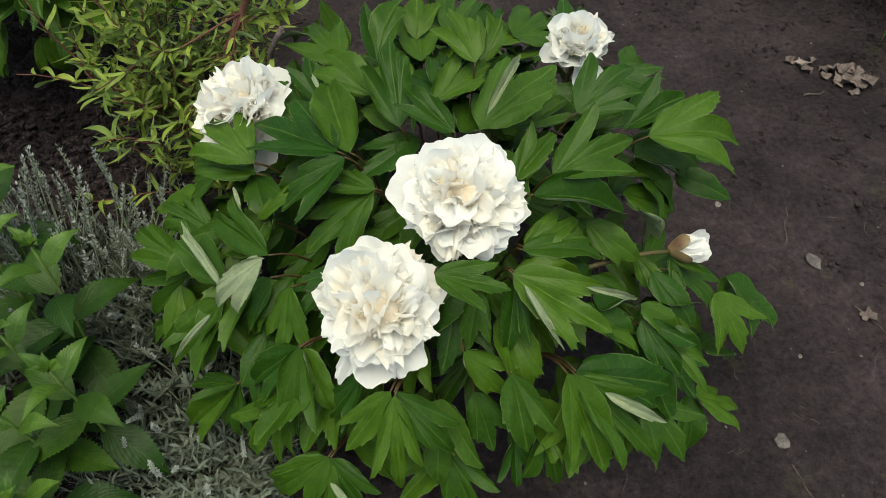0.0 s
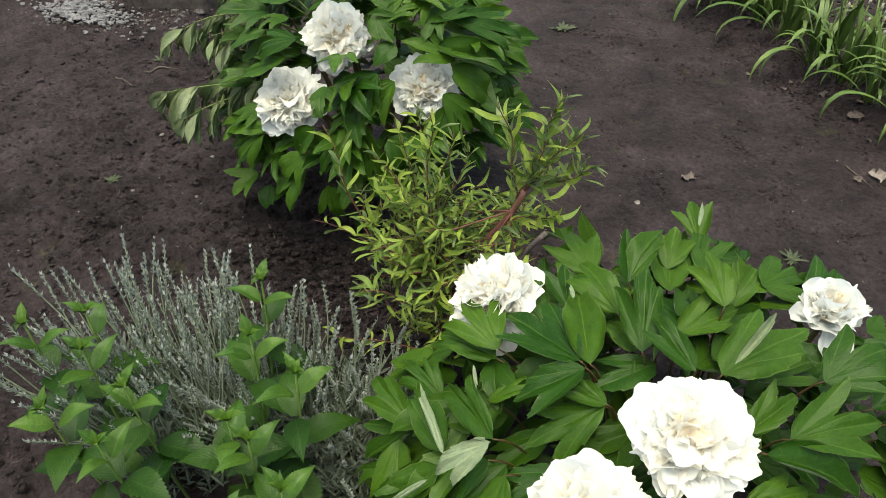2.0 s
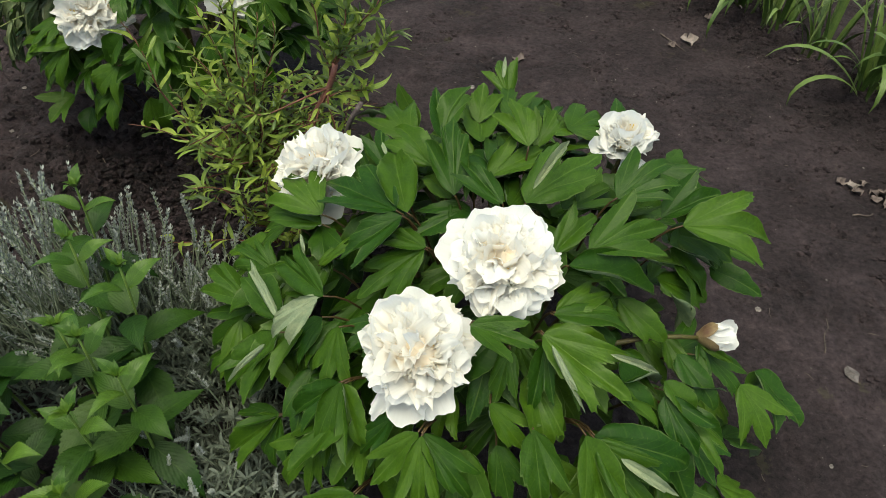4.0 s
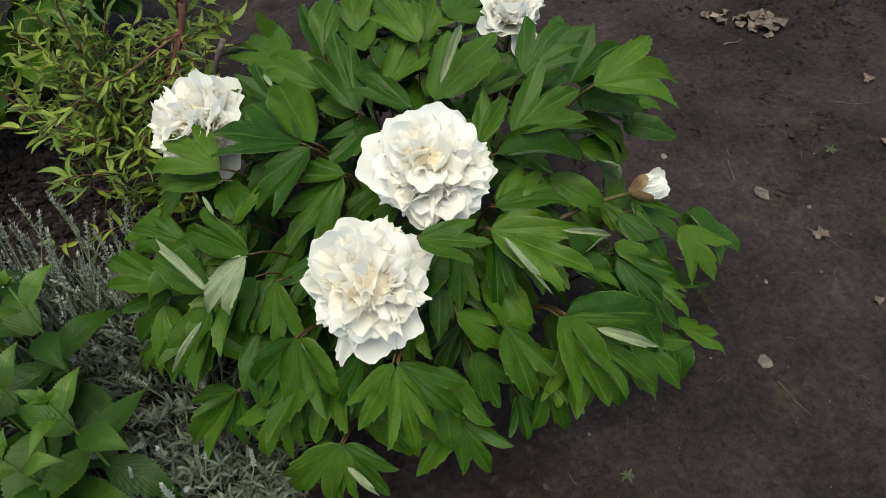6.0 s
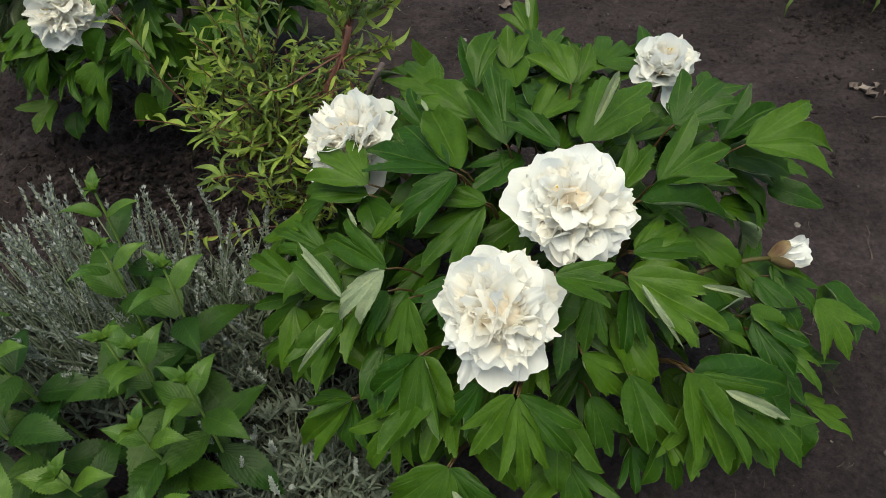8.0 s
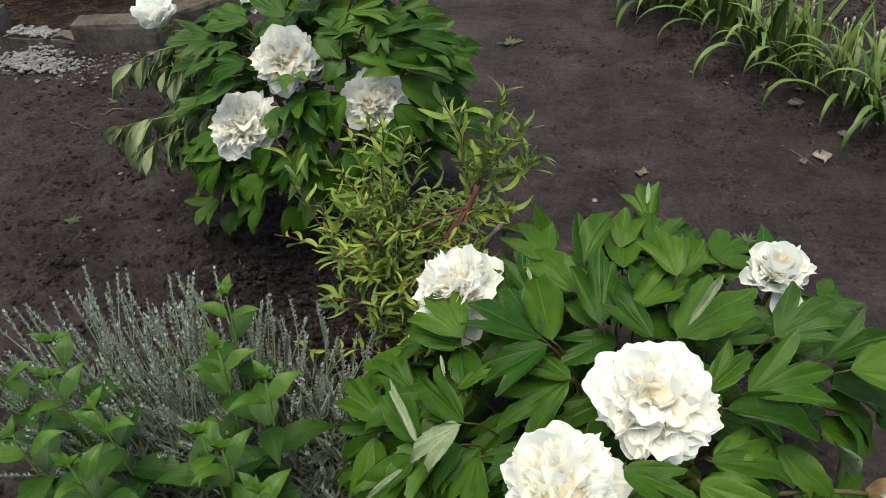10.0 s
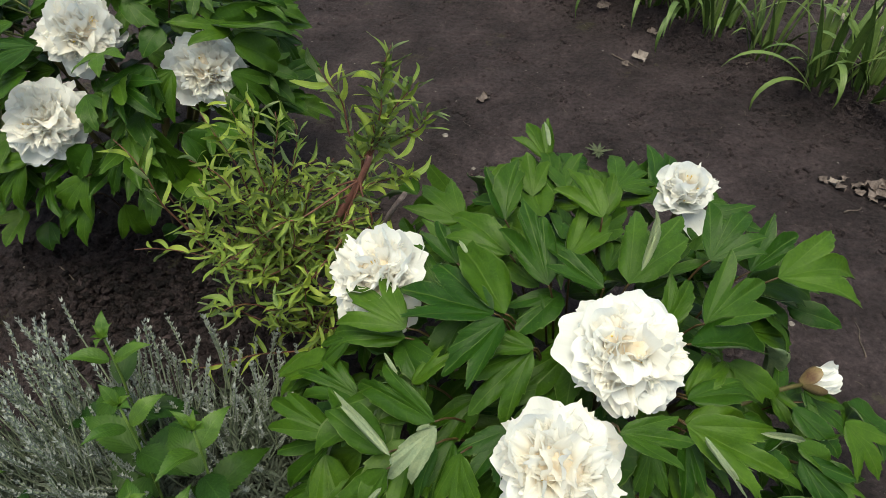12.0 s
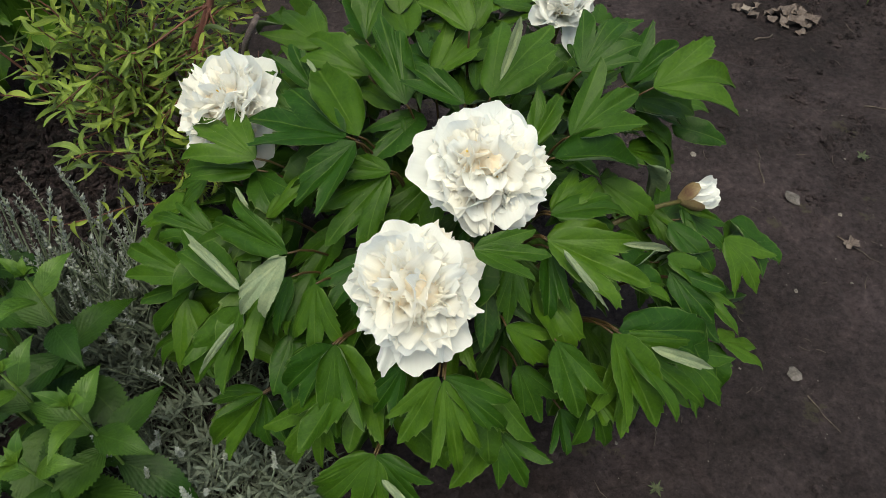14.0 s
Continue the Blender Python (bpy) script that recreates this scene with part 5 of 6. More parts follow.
# ---- silver-grey lavender-like plants ----
def spike_mesh(seed):
    """A flower stem one long with a knobbly spike at its top."""
    r = random.Random(seed)
    h = Heap()
    bend = r.uniform(-0.22, 0.22)
    s = np.linspace(0, 1, 8)
    pts = np.stack([bend * s ** 2, s, 0.03 * np.sin(s * 5 + seed)], 1)
    tube(h, pts, np.linspace(0.008, 0.006, 8), 4, 0)
    for k in range(32):
        q = 0.79 + 0.2 * (k // 5) / 5 + r.uniform(-0.012, 0.012) + 0.012 * (k % 5) / 5
        p = np.array([bend * q ** 2, q, 0.03 * math.sin(q * 5 + seed)])
        a = k * 1.257 + k // 5
        d = unit((math.cos(a), 0.7 + 0.16 * (k // 5), math.sin(a)))
        sd = unit(np.cross(d, (math.sin(a), 0.2, -math.cos(a)))) * 0.0095
        m = p + d * 0.014
        h.add([p, m + np.cross(sd, d), m - np.cross(sd, d), p + d * (0.028 + 0.016 * r.random()), m + unit((math.cos(a), 0, math.sin(a))) * 0.008], [(0, 1, 4), (0, 4, 2), (1, 3, 4), (4, 3, 2)], None, 1)
    for k in range(8):
        q = 0.1 + 0.05 * k
        a = k * 2.4 + seed
        p = np.array([bend * q ** 2, q, 0])
        d = unit((math.cos(a), 0.9, math.sin(a)))
        sd = unit(np.cross(d, (0.2, 0.1, 1)))
        g = np.array([[p + d * 0.13 * t + sd * c * 0.014 * math.sin(0.3 + 2.6 * t) for c in (-1, 1)] for t in np.linspace(0, 1, 4)])
        sheet(h, g, np.zeros((4, 2, 2)), 0, (2, 2))
    return h.mesh("flower_stem", [silver_stem, silver_spike, silver_leaf])


SPIKES = [spike_mesh(i) for i in range(8)]


def tuft(heap, at, height, spread_r, count, ln=0.034):
    """Narrow silver leaves set round many short shoots."""
    for i in range(count):
        a, rr = rng.random() * 6.28, spread_r * math.sqrt(rng.random())
        tilt = 0.2 + 0.9 * rr / spread_r
        lean = np.array([math.cos(a) * math.sin(tilt), math.sin(a) * math.sin(tilt), math.cos(tilt)])
        hgt = height * (0.45 + 0.55 * rng.random()) * (1 - 0.45 * (rr / spread_r) ** 2)
        foot = np.asarray(at, float) + np.array([math.cos(a), math.sin(a), 0]) * rr * 0.75
        tip = foot + lean * hgt
        tube(heap, [foot, foot * 0.5 + tip * 0.5, tip], [0.0013, 0.0011, 0.0008], 3, 0)
        for k in range(10):
            p = foot + (tip - foot) * (0.35 + 0.65 * k / 9)
            b = k * 2.4 + i
            d = unit(np.array([math.cos(b), math.sin(b), 0.35 + rng.random() * 0.6]) + lean * 0.4)
            sd = unit(np.cross(d, lean)) * 0.0026
            q = p + d * ln * (0.6 + 0.5 * rng.random())
            m = (p + q) / 2 + np.array([0, 0, 0.003])
            heap.add([p - sd * 0.5, p + sd * 0.5, m + sd, m - sd, q], [(0, 1, 2, 3), (3, 2, 4)], None, 1)


def lavender(at, count, tall, lean, foliage, radius, label):
    ob = thing("lavender", (*at, ground_z(*at)), label, "lavender", "silver lavender plants")
    h = Heap()
    tuft(h, (*at, 0.0), foliage, radius, int(170 * radius / 0.15))
    part("foliage", h, [silver_stem, silver_leaf], ob, "narrow silver-grey leaves")
    inv = Matrix.Translation(-ob.matrix_basis.translation)
    for i in range(count):
        a, rr = rng.random() * 6.28, radius * 0.75 * math.sqrt(rng.random())
        foot = np.array([at[0] + math.cos(a) * rr, at[1] + math.sin(a) * rr, 0.01])
        way = unit(np.array([math.cos(a) * rr / radius * 0.4 + lean[0] + rng.normal() * 0.09, math.sin(a) * rr / radius * 0.55 + lean[1] + rng.normal() * 0.09, 1]))
        ln = tall * (0.72 + 0.33 * rng.random())
        child("flower_stem", SPIKES[int(rng.integers(8))], ob, inv @ aim(foot, foot + way * ln, (rng.normal(), rng.normal(), 0.3), 0.3 / tall * 0.8, 0.3 / tall * 0.8))


GREY = "silver-grey lavender with dry pale flower spikes"
lavender((-0.85, 0.81), 120, 0.325, (-0.2, 0.06), 0.2, 0.15, GREY)
lavender((-0.74, 0.88), 95, 0.3, (-0.12, 0.06), 0.18, 0.13, GREY)
lavender((-0.97, 0.8), 40, 0.34, (-0.22, 0.03), 0.18, 0.12, GREY)
lavender((-0.6, 0.9), 64, 0.26, (0.03, 0.06), 0.16, 0.13, GREY)
lavender((-0.48, 0.9), 44, 0.22, (0.05, 0.06), 0.15, 0.12, GREY)
lavender((-0.44, 0.78), 5, 0.2, (0.05, 0.0), 0.17, 0.15, "low silver-grey lavender cushion")
lavender((-0.36, 0.66), 6, 0.19, (0.08, -0.05), 0.16, 0.14, "low silver-grey lavender cushion")
lavender((-0.4, 0.55), 5, 0.18, (0.04, -0.08), 0.15, 0.14, "low silver-grey lavender cushion")
lavender((-0.3, 0.57), 6, 0.16, (0.08, -0.05), 0.13, 0.1, "low silver-grey lavender cushion")


# ---- row of strap-leaved bulbs ----
STRAP = []
for i in range(12):
    h = Heap()
    s = np.linspace(0, 1, 12)
    arch = 0.12 + 0.115 * i
    th = np.cumsum(np.concatenate([[0], np.full(11, arch / 11) * (0.3 + 1.6 * s[1:] ** 1.3) * 2.2]))
    y, z = np.cumsum(np.sin(th)) / 12, np.cumsum(np.cos(th)) / 12
    g, uv = np.zeros((12, 3, 3)), np.zeros((12, 3, 2))
    for r_i in range(12):
        w = 0.021 * (0.75 + 0.5 * math.sin(math.pi * s[r_i] ** 0.9)) * (1 if s[r_i] < 0.6 else max(0.05, 1 - ((s[r_i] - 0.6) / 0.4) ** 2))
        for c_i, c in enumerate((-1, 0, 1)):
            g[r_i, c_i] = (c * w + 0.03 * math.sin(i + 2 * s[r_i]) * s[r_i], y[r_i] + abs(c) * w * 0.35 * math.cos(th[r_i]), z[r_i] + abs(c) * w * 0.35 * math.sin(th[r_i]))
            uv[r_i, c_i] = (0.5 + 0.5 * c, s[r_i])
    sheet(h, g, uv, 0.003)
    STRAP.append(h.mesh("strap_leaf", strap_green))


def scape_mesh(seed):
    h = Heap()
    pts = curve((0, 0, 0), (0.1 * math.sin(seed), 0.1 * math.cos(seed), 1.0), 0, (0.02, 0, 0), 7)
    tube(h, pts, np.linspace(0.012, 0.009, 7), 5, 0)
    lump(h, pts[-1], 0.021, 1, 2.0, 5, 6, 0.15)
    return h.mesh("flower_stalk", [strap_stalk, strap_bud])


strap_stalk = plain("bulb_stalk", (0.12, 0.18, 0.05), (0.2, 0.24, 0.09), 30.0, 0.5)
strap_bud = plain("papery_bud", (0.2, 0.18, 0.13), (0.4, 0.36, 0.29), 60.0, 0.7)
SCAPES = [scape_mesh(i * 1.3) for i in range(5)]


def strap_clump(at, leaves, stalks, size):
    ob = thing("bulb_clump", (*at, ground_z(*at)), "clump of arching green strap leaves with papery buds on stalks", "bulb plant", "row of bulb clumps")
    for i in range(leaves):
        a, rr = rng.random() * 6.28, 0.055 * math.sqrt(rng.random())
        out = a + rng.normal() * 0.6
        k = size * (0.8 + 0.65 * rng.random() ** 1.5)
        m = Matrix.Translation((math.cos(a) * rr, math.sin(a) * rr, -0.01)) @ Matrix.Rotation(out - math.pi / 2, 4, "Z") @ Matrix.Rotation(-0.1 - 0.25 * rng.random(), 4, "X") @ Matrix.Diagonal((k * 1.15, k, k, 1))
        child("leaf", STRAP[int(12 * rng.random() ** 1.5)], ob, m)
    for i in range(int(rng.integers(0, 3))):
        k = size * (1.1 + 0.3 * rng.random())
        m = Matrix.Translation((-0.03, -0.03, -0.01)) @ Matrix.Rotation(3.85 + 0.5 * rng.normal() - math.pi / 2, 4, "Z") @ Matrix.Rotation(-0.45 - 0.3 * rng.random(), 4, "X") @ Matrix.Diagonal((k * 1.05, k, k, 1))
        child("leaf", STRAP[int(rng.integers(6, 11))], ob, m)
    for i in range(stalks):
        a, rr = rng.random() * 6.28, 0.05
        k = size * (0.85 + 0.25 * rng.random())
        child("flower_stalk", SCAPES[int(rng.integers(5))], ob, Matrix.Translation((math.cos(a) * rr, math.sin(a) * rr, -0.01)) @ Matrix.Rotation(rng.normal() * 0.12, 4, "X") @ Matrix.Diagonal((k, k, k, 1)), "green stalk with a papery bud")


for at, n, st, size in (
    ((-0.02, 3.6), 16, 1, 0.3), ((0.09, 3.52), 30, 4, 0.34), ((0.2, 3.4), 30, 4, 0.33), ((0.3, 3.27), 20, 3, 0.3), ((0.41, 3.05), 24, 4, 0.28),
    ((0.5, 2.94), 22, 4, 0.28), ((0.61, 2.82), 18, 3, 0.26), ((0.7, 2.7), 24, 3, 0.26), ((0.79, 2.57), 20, 3, 0.26), ((0.87, 2.44), 18, 2, 0.26),
    ((0.98, 2.3), 14, 2, 0.25), ((1.1, 2.12), 22, 2, 0.27), ((1.22, 2.04), 18, 2, 0.26), ((1.34, 1.92), 16, 2, 0.25), ((1.46, 1.8), 20, 1, 0.25),
):
    strap_clump(at, int(n * 1.15), st + 2, size * 1.1)


# ---- edging stones, rubble ----
def block(name, a, b, depth, height, label, wear=0.012, z0=-0.03, mat=None):
    """An edging stone from a to b along its front foot, with worn edges and chips."""
    a, b = np.array(a), np.array(b)
    ln = np.linalg.norm(b - a)
    bm = bmesh.new()
    bmesh.ops.create_cube(bm, size=1.0)
    bmesh.ops.scale(bm, vec=(ln, depth, height - z0), verts=bm.verts)
    bmesh.ops.subdivide_edges(bm, edges=bm.edges, cuts=5, use_grid_fill=True)
    for v in bm.verts:
        x, y, z = v.co
        ex = [ln / 2 - abs(x), depth / 2 - abs(y), (height - z0) / 2 - abs(z)]
        close = sorted(ex)[:2]
        n = noise.noise((x * 14 + a[0], y * 14, z * 14)) + 0.5 * noise.noise((x * 40, y * 40 + a[1], z * 40))
        k = 1 - wear * 0.35 * n / 0.06 * 0.1
        v.co = Vector((x * k, y * k, z + 0.004 * n))
        if sum(close) < 0.005:
            v.co -= Vector((math.copysign(wear * 0.5, x) if ex[0] < 0.004 else 0, math.copysign(wear * 0.5, y) if ex[1] < 0.004 else 0, math.copysign(wear * 0.5, z) if ex[2] < 0.004 else 0)) * (1 + 0.8 * n)
    me = bpy.data.meshes.new(name)
    bm.to_mesh(me)
    bm.free()
    me.materials.append(mat or concrete)
    ob = new(name, me)
    d = (b - a) / ln
    mid = (a + b) / 2 + np.array([-d[1], d[0]]) * depth / 2
    ob.matrix_basis = pose(mid[0], mid[1], (height + z0) / 2, 0, 0, math.degrees(math.atan2(d[1], d[0])))
    return tagged(ob, label, "edging stone", "edging stones")


block("edging_stone", (-2.435, 2.565), (-2.075, 2.665), 0.135, 0.135, "weathered grey concrete edging stone standing on soil")
block("edging_stone", (-2.1, 2.86), (-1.93, 3.21), 0.19, 0.105, "weathered grey concrete edging stone set at an angle")
block("edging_stone", (-1.85, 3.28), (-1.7, 3.64), 0.155, 0.11, "weathered grey concrete edging stone")
block("edging_stone", (-1.67, 3.7), (-1.52, 4.06), 0.155, 0.11, "weathered grey concrete edging stone")
block("edging_stone", (-3.2, 2.5), (-2.86, 2.6), 0.14, 0.14, "weathered grey concrete edging stone")
block("broken_stone", (-2.83, 2.56), (-2.47, 2.6), 0.1, 0.06, "low broken edging stone with a crumbling pale crust", 0.03)
crust = Heap()
for i in range(60):
    x, y = -2.8 + 0.22 * rng.random(), 2.585 + 0.075 * rng.random()
    lump(crust, (x, y, 0.06 + 0.006 * rng.random()), 0.012 + 0.012 * rng.random(), 0, 0.4, 3, 6, 0.4)
thing("lime_crust", (0, 0, 0), "pale flaking lime crust on the broken edging stone", "lime crust", kind="stuff", mesh=crust.mesh("lime_crust", lime, False))
rub = Heap()
for i in range(800):
    x, y = -2.55 + rng.normal() * 0.11, 2.44 + rng.normal() * 0.055
    lump(rub, (x, y, ground_z(x, y) + 0.006 + 0.02 * max(0, 1 - abs(x + 2.55) / 0.2)), 0.004 + 0.01 * rng.random() ** 2, 0, 0.5, 3, 6, 0.4)
thing("lime_rubble", (0, 0, 0), "heap of pale crumbled lime rubble beside the edging", "rubble", kind="stuff", mesh=rub.mesh("lime_rubble", lime, False))
rub2 = Heap()
for i in range(260):
    x = -2.7 + 0.75 * rng.random()
    y = 2.42 + 0.22 * (x + 2.6) + rng.normal() * 0.08
    lump(rub2, (x, y, ground_z(x, y) + 0.003), 0.004 + 0.011 * rng.random() ** 2, 0, 0.6, 3, 6, 0.35)
thing("gravel", (0, 0, 0), "scattered grey stones along the edging", "gravel", kind="stuff", mesh=rub2.mesh("gravel", pebble, False))

# ---- needle litter and juniper behind the edging ----
def litter_z(x, y):
    return ground_z(x, y) + 0.035 + 0.03 * noise.noise((x * 5, y * 5, 3.3)) + 0.01 * noise.noise((x * 21, y * 21, 3.3))


litter_v, litter_f = [], []
LU, LV = 70, 60
for j in range(LV):
    for i in range(LU):
        u, v = i / (LU - 1), j / (LV - 1)
        fx, fy = (-3.9 + u * 2.28, 2.6)
        front_y = np.interp(fx, (-3.9, -2.5, -2.16, -1.95, -1.62), (2.62, 2.68, 2.97, 3.4, 4.05))
        x, y = fx, front_y + v * (6.0 - front_y)
        litter_v.append((x, y, litter_z(x, y) if 0 < v < 1 and 0 < u else -0.05))
for j in range(LV - 1):
    for i in range(LU - 1):
        litter_f.append((j * LU + i, j * LU + i + 1, (j + 1) * LU + i + 1, (j + 1) * LU + i))
bed = new("needle_bed", mesh_of("needle_bed", litter_v, litter_f, mulch_soil))
tagged(bed, "bed of brown needle litter behind the edging stones", "needle litter", kind="structure")
sticks = Heap()
for i in range(2600):
    x = -3.6 + 1.9 * rng.random()
    y = np.interp(x, (-3.9, -2.5, -2.16, -1.95, -1.62), (2.68, 2.76, 3.04, 3.45, 4.1)) + 1.3 * rng.random() ** 1.3
    a, ln = rng.random() * 6.28, 0.015 + 0.05 * rng.random() ** 2
    z = litter_z(x, y)
    d = np.array([math.cos(a), math.sin(a), rng.normal() * 0.25]) * ln
    p = np.array([x, y, z + 0.004 + 0.3 * abs(d[2])])
    tube(sticks, [p - d, p + d], [0.0012, 0.001], 3)
thing("dry_needles", (0, 0, 0), "brown dry needles and twigs lying on the bed", "needles", kind="stuff", mesh=sticks.mesh("dry_needles", needle_brown))

jun = thing("juniper", (-3.0, 3.95, 0.0), "dark green spreading juniper with feathery sprays", "juniper")
jw, jf = Heap(), Heap()


def spray(a, b, n):
    pts = curve(a, b, 0.03, (0, 0, 0), 9)
    tube(jw, pts, np.linspace(0.005, 0.0015, 9), 4)
    way = unit(pts[-1] - pts[0])
    for i in range(n):
        s = 0.25 + 0.75 * (i + rng.random()) / n
        p = pts[0] + (pts[-1] - pts[0]) * s + np.array([0, 0, 0.12 * s * (1 - s)])
        az = i * 2.4
        d = unit(np.array([math.cos(az), math.sin(az), 0.25]) + way * 0.9)
        ln = 0.05 + 0.05 * rng.random()
        for k in range(7):
            q = p + d * ln * k / 6
            for m in range(3):
                e = unit(d + rng.normal(size=3) * 0.6) * 0.022
                sd = unit(np.cross(e, (0.3, 0.2, 1))) * 0.0045
                jf.add([q - sd, q + sd, q + e], [(0, 1, 2)])


for i in range(520):
    az = rng.random() * 6.28
    el = 0.05 + 1.2 * rng.random() ** 1.2
    rr = 0.78 + 0.3 * rng.random()
    end = np.array([-3.0 + rr * math.cos(az) * math.cos(el), 3.95 + rr * 0.95 * math.sin(az) * math.cos(el), 0.08 + 0.8 * math.sin(el)])
    start = np.array([-3.0, 3.95, 0.15]) + (end - np.array([-3.0, 3.95, 0.15])) * 0.4
    spray(start, end, 16)
part("stem", jw, old_bark, jun, "thin brown branches")
tagged(part("foliage", jf, juniper_green, jun, "feathery dark green foliage"), kind="stuff")

# ---- small things on the soil ----
def rosette(at, size):
    ob = thing("weed_rosette", (*at, ground_z(*at) + 0.004), "small grey-green weed rosette flat on the path", "weed", "weeds")
    for i in range(17):
        a = i * 2.4
        ln = size * (0.5 + 0.6 * rng.random())
        d = Vector((math.cos(a), math.sin(a), 0.12 + 0.25 * rng.random()))
        child("leaf", WEED[i % 3], ob, aim((0, 0, 0), d * ln, (0, 0, 1), 0.9))


WEED = []
for i in range(3):
    h = Heap()
    lobe(h, (0, 0), 0, 1, 0.12, 0.1, 0.3, 0.03, i, rows=13, toothed=0.3)
    WEED.append(h.mesh("weed_leaf", [weed_green, weed_green]))
rosette((-0.59, 3.06), 0.06)
rosette((0.336, 1.85), 0.038)
rosette((-0.53, 3.93), 0.08)
rosette((-0.49, 4.3), 0.07)
rosette((0.337, 0.491), 0.016)
rosette((-1.62, 1.48), 0.03)
rosette((1.02, 1.15), 0.02)
rosette((-1.99, 2.2), 0.03)


def dry_leaf_thing(at, size, label="curled dry brown leaf lying on the soil", mat=None):
    h = Heap()
    r = random.Random(int(at[0] * 1000) + 5)
    g, uv = np.zeros((7, 6, 3)), np.zeros((7, 6, 2))
    for i in range(7):
        for j in range(6):
            s, c = i / 6, -1 + 2 * j / 5
            w = math.sin(math.pi * (0.1 + 0.85 * s)) * 0.42 * (1 + 0.5 * math.sin(9 * s + at[0] * 30) * abs(c))
            g[i, j] = (c * w * size, (s - 0.5) * size, size * (0.16 + 0.15 * c * c * (0.4 + r.random()) + 0.12 * math.sin(6 * s + 3 * c + at[1] * 90)))
    sheet(h, g, uv, 0.0006)
    ob = thing("dry_leaf", (*at, ground_z(*at)), label, "dry leaf", "dry leaves", mesh=h.mesh("dry_leaf", mat or dry_leaf))
    ob.matrix_basis = ob.matrix_basis @ Matrix.Rotation(r.random() * 6.28, 4, "Z")


for at, size in (((0.965, 1.66), 0.034), ((1.035, 1.635), 0.063), ((1.06, 1.605), 0.056), ((1.01, 1.66), 0.034), ((1.085, 1.64), 0.050), ((0.925, 1.685), 0.03), ((1.055, 1.65), 0.053), ((1.08, 1.6), 0.034), ((1.03, 1.605), 0.032), ((1.1, 1.615), 0.050), ((1.0, 1.63), 0.03), ((1.06, 1.575), 0.03), ((0.985, 1.69), 0.026),
                 ((0.889, 0.925), 0.035), ((0.027, 2.14), 0.045), ((0.53, 2.7), 0.055), ((0.43, 2.83), 0.04), ((1.22, 1.36), 0.03),
                 ((0.66, 2.5), 0.04), ((1.15, 1.14), 0.035), ((0.52, 2.31), 0.03), ((0.92, 0.75), 0.022)):
    dry_leaf_thing(at, size)
dry_leaf_thing((0.583, 2.348), 0.055, "pale curled dry leaf lying beside the bulb row", bleached)
dry_leaf_thing((0.955, 1.68), 0.04, "pale dry leaf at the edge of the leaf pile", bleached)
for i in range(9):
    k = rng.random()
    dry_leaf_thing((0.12 + 1.1 * k - 0.1 + 0.1 * rng.normal(), 3.42 - 1.3 * k - 0.1 + 0.07 * rng.normal()), 0.016 + 0.014 * rng.random())


def stone(at, size, mat, label):
    h = Heap()
    lump(h, (0, 0, size * 0.12), size, 0, 0.3, 5, 8, 0.3)
    thing("stone", (*at, ground_z(*at)), label, "stone", "stones", mesh=h.mesh("stone", mat, False))


stone((0.652, 0.662), 0.0155, pebble, "pale grey stone half sunk in the path")
stone((0.815, 1.052), 0.02, pebble, "flat stone trodden into the path")
for at, s in (((-1.162, 1.479), 0.012), ((-1.35, 1.52), 0.009), ((-1.4, 1.69), 0.008), ((0.645, 1.2), 0.008), ((0.73, 0.832), 0.005), ((-0.1, 1.95), 0.01), ((-0.03, 1.8), 0.007), ((-1.64, 1.75), 0.01), ((-1.53, 1.46), 0.008), ((0.9, 1.0), 0.005)):
    stone(at, s, chip, "small pale stone on the soil")


def twig(a, b, r, label="dry grey twig lying on the soil"):
    h = Heap()
    pts = wander((*a, 0), (*b, 0), 0.004, 9)
    for p in pts:
        p[2] = ground_z(p[0], p[1]) + r * 1.2
    tube(h, pts, np.linspace(r, r * 0.5, 9), 5)
    thing("twig", (0, 0, 0), label, "twig", "twigs", mesh=h.mesh("twig", twig_grey))


twig((0.93, 1.56), (0.99, 1.57), 0.003)
twig((0.77, 1.1), (0.8, 1.2), 0.0018)
twig((0.49, 2.38), (0.56, 2.29), 0.003)
twig((-0.28, 1.2), (-0.05, 1.36), 0.0024)
twig((-1.1, 1.5), (-1.02, 1.43), 0.0022)
twig((-1.98, 2.1), (-1.86, 2.19), 0.004)
twig((-2.05, 2.02), (-1.95, 2.0), 0.004)
twig((1.1, 1.3), (1.17, 1.27), 0.002)
twig((0.87, 0.95), (0.93, 0.87), 0.0016)
twig((0.66, 0.62), (0.68, 0.55), 0.0014)

crumbs = Heap()
n = 0
while n < 24000:
    x, y = -2.4 + 4.0 * rng.random(), 0.35 + 3.9 * rng.random()
    r = roughness_of_soil(x, y)
    patch = noise.noise((x * 2.3, y * 2.3, 9.0)) + 0.6 * noise.noise((x * 7.1, y * 7.1, 3.0))
    if rng.random() > 0.07 + 0.6 * r + 0.6 * max(0.0, patch):
        n += 0.1
        continue
    n += 1
    s = 0.0018 + 0.0125 * rng.random() ** (5 - 3.3 * r) * (0.6 + 0.5 * r)
    lump(crumbs, (x, y, ground_z(x, y) + s * 0.15), s, 0, 0.5 + 0.35 * rng.random(), 3, 5, 0.4)
thing("soil_crumbs", (0, 0, 0), "loose dark crumbs of soil", "soil crumbs", kind="stuff", mesh=crumbs.mesh("soil_crumbs", clod, False))
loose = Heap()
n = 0
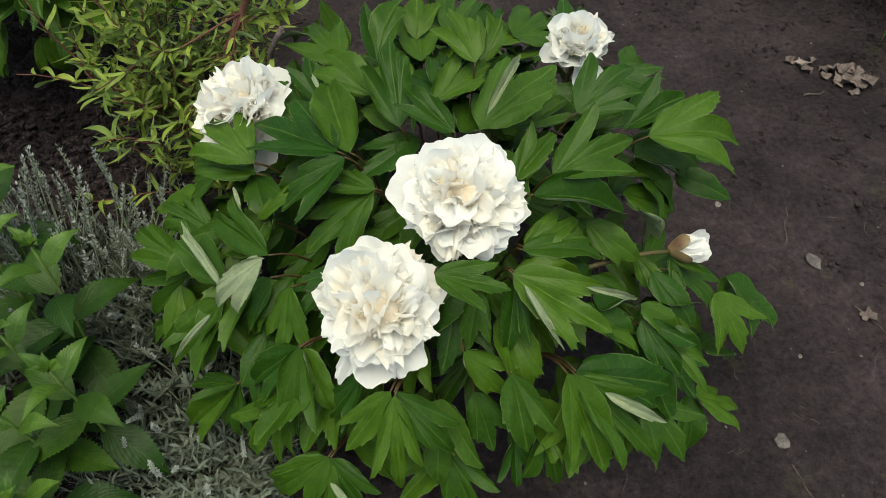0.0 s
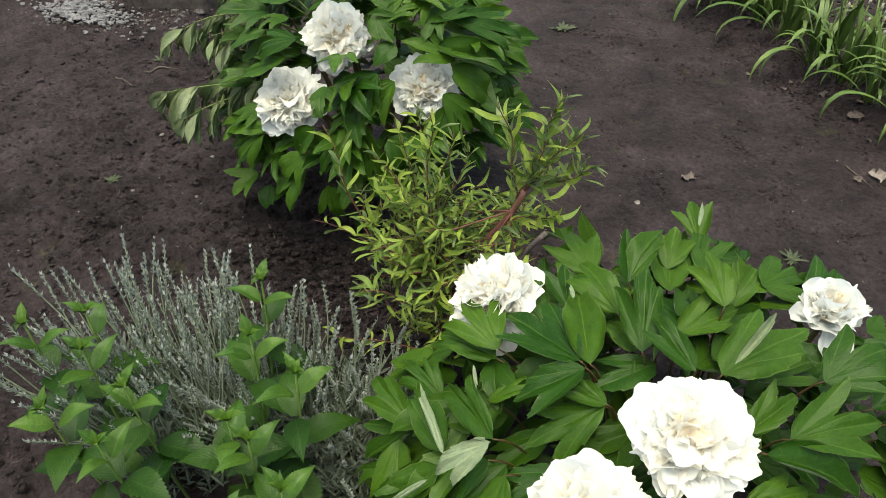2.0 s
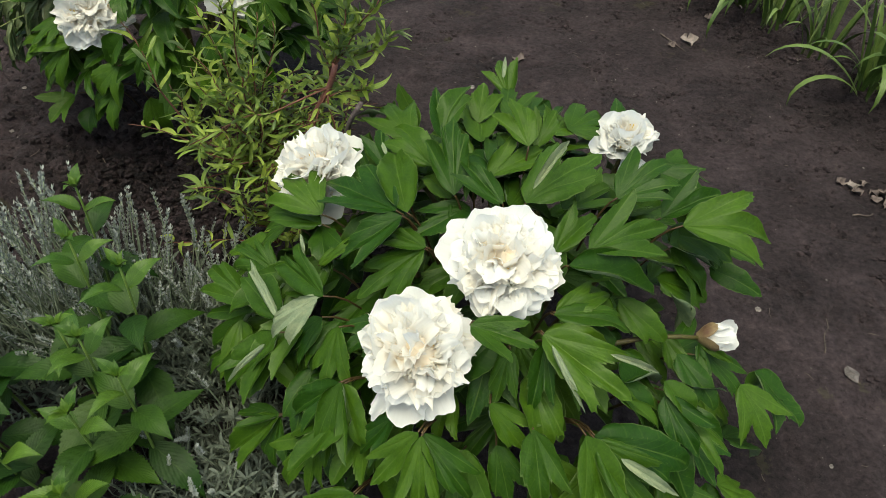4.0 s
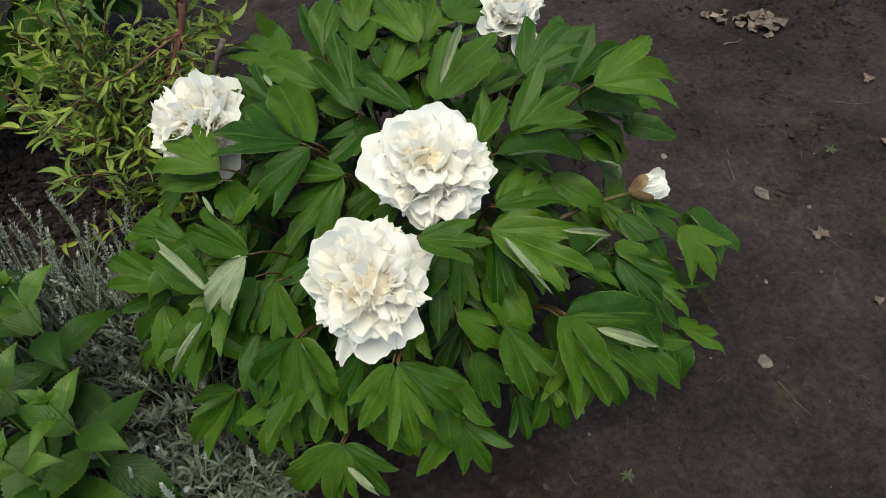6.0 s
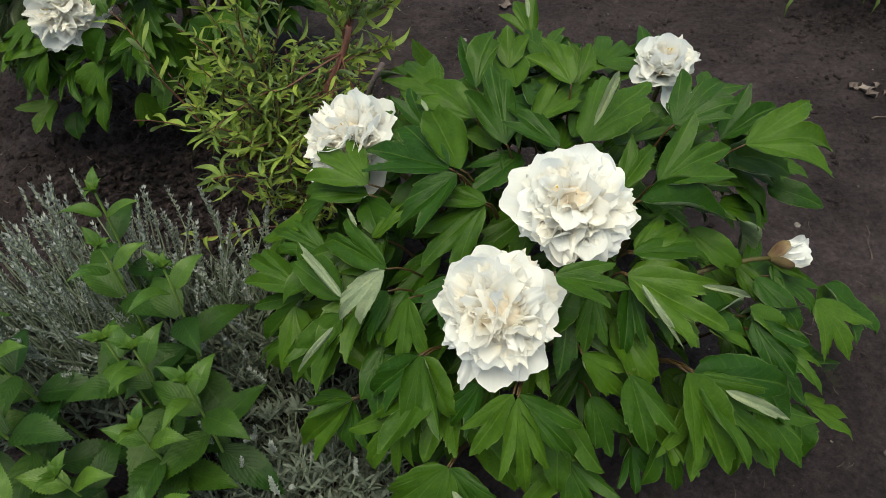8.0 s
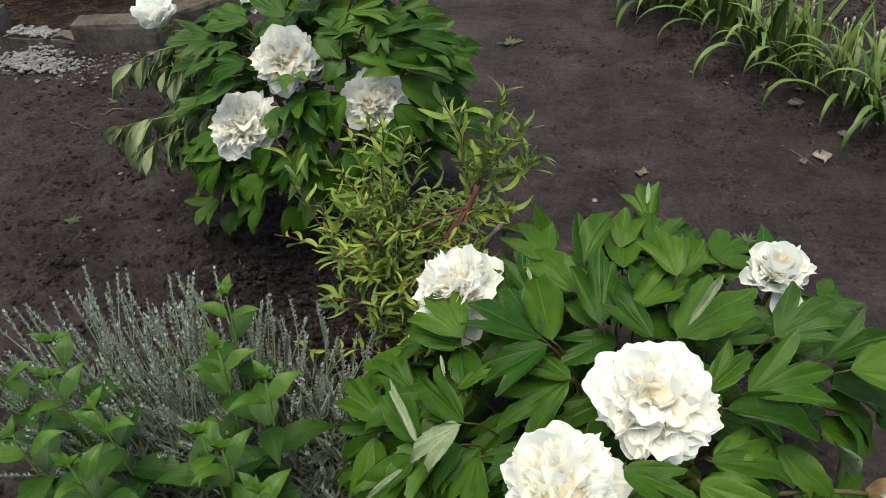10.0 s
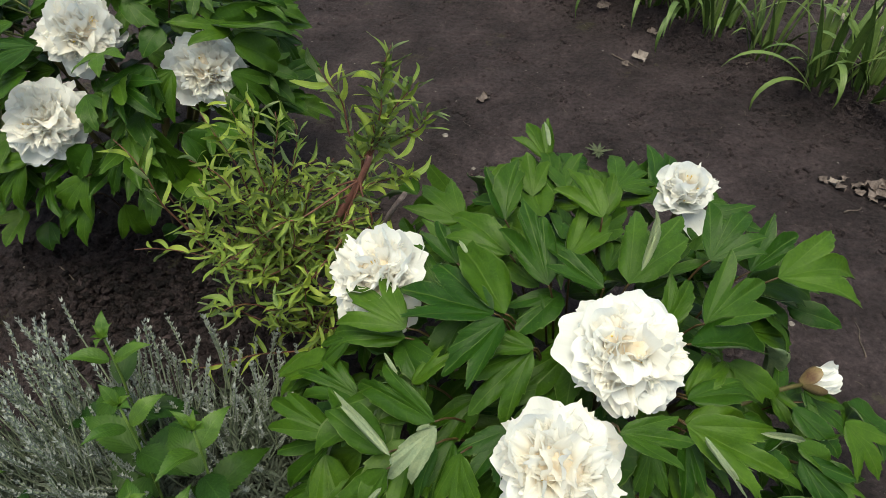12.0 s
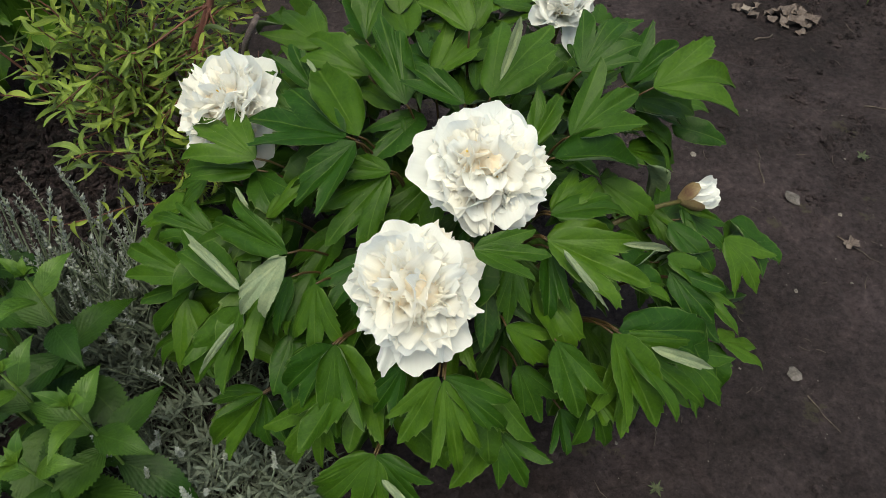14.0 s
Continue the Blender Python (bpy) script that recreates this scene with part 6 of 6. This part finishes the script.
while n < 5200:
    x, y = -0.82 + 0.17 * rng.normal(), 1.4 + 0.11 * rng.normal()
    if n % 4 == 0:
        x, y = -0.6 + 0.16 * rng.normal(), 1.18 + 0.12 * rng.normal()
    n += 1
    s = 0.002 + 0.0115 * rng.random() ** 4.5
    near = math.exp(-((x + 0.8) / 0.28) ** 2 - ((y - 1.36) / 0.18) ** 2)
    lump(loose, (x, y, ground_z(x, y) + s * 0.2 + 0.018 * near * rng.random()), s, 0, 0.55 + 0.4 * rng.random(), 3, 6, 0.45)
thing("loose_soil", (0, 0, 0), "dark freshly hoed clods of soil between the bushes", "loose soil", kind="stuff", mesh=loose.mesh("loose_soil", dark_clod, False))
specks = Heap()
for i in range(520):
    if i < 300:
        cx, cy = -0.5 + 1.9 * rng.random(), 0.9 + 2.9 * rng.random()
    else:
        k = rng.random()
        cx, cy = 0.02 + 1.4 * k - 0.09 + 0.07 * rng.normal(), 3.5 - 1.65 * k - 0.1 + 0.07 * rng.normal()
    turn, wide = rng.random() * 3.14, 0.015 + 0.035 * rng.random()
    for k in range(int(6 + 22 * rng.random())):
        u, v = wide * rng.normal(), 0.4 * wide * rng.normal()
        x, y = cx + u * math.cos(turn) - v * math.sin(turn), cy + u * math.sin(turn) + v * math.cos(turn)
        s = 0.0016 + 0.0085 * rng.random() ** 3
        lump(specks, (x, y, ground_z(x, y) + s * 0.25), s, 0, 0.6, 3, 5, 0.45)
thing("soil_clods", (0, 0, 0), "small clusters of dark crumbs trodden on the path", "soil crumbs", kind="stuff", mesh=specks.mesh("soil_clods", clod, False))
flecks = Heap()
for i in range(1500):
    x, y = -2.2 + 3.7 * rng.random(), 0.35 + 3.2 * rng.random()
    s = 0.0009 + 0.0034 * rng.random() ** 5
    lump(flecks, (x, y, ground_z(x, y) + s * 0.2), s, 0, 0.35, 3, 5, 0.55)
thing("pale_flecks", (0, 0, 0), "tiny pale chips of stone and straw on the soil", "chips", kind="stuff", mesh=flecks.mesh("pale_flecks", chip))
straw = Heap()
for i in range(520):
    x, y = -2.2 + 3.7 * rng.random(), 0.35 + 3.2 * rng.random()
    a, ln = rng.random() * 6.28, 0.006 + 0.016 * rng.random() ** 2
    p = np.array([x, y, ground_z(x, y) + 0.002])
    d = np.array([math.cos(a), math.sin(a), 0]) * ln
    tube(straw, [p - d, p + d * 0.2 + np.array([d[1], -d[0], 0]) * 0.2, p + d], [0.0008, 0.001, 0.0006], 3)
thing("straw_bits", (0, 0, 0), "thin dry bits of straw and root on the soil", "straw", kind="stuff", mesh=straw.mesh("straw_bits", twig_grey))
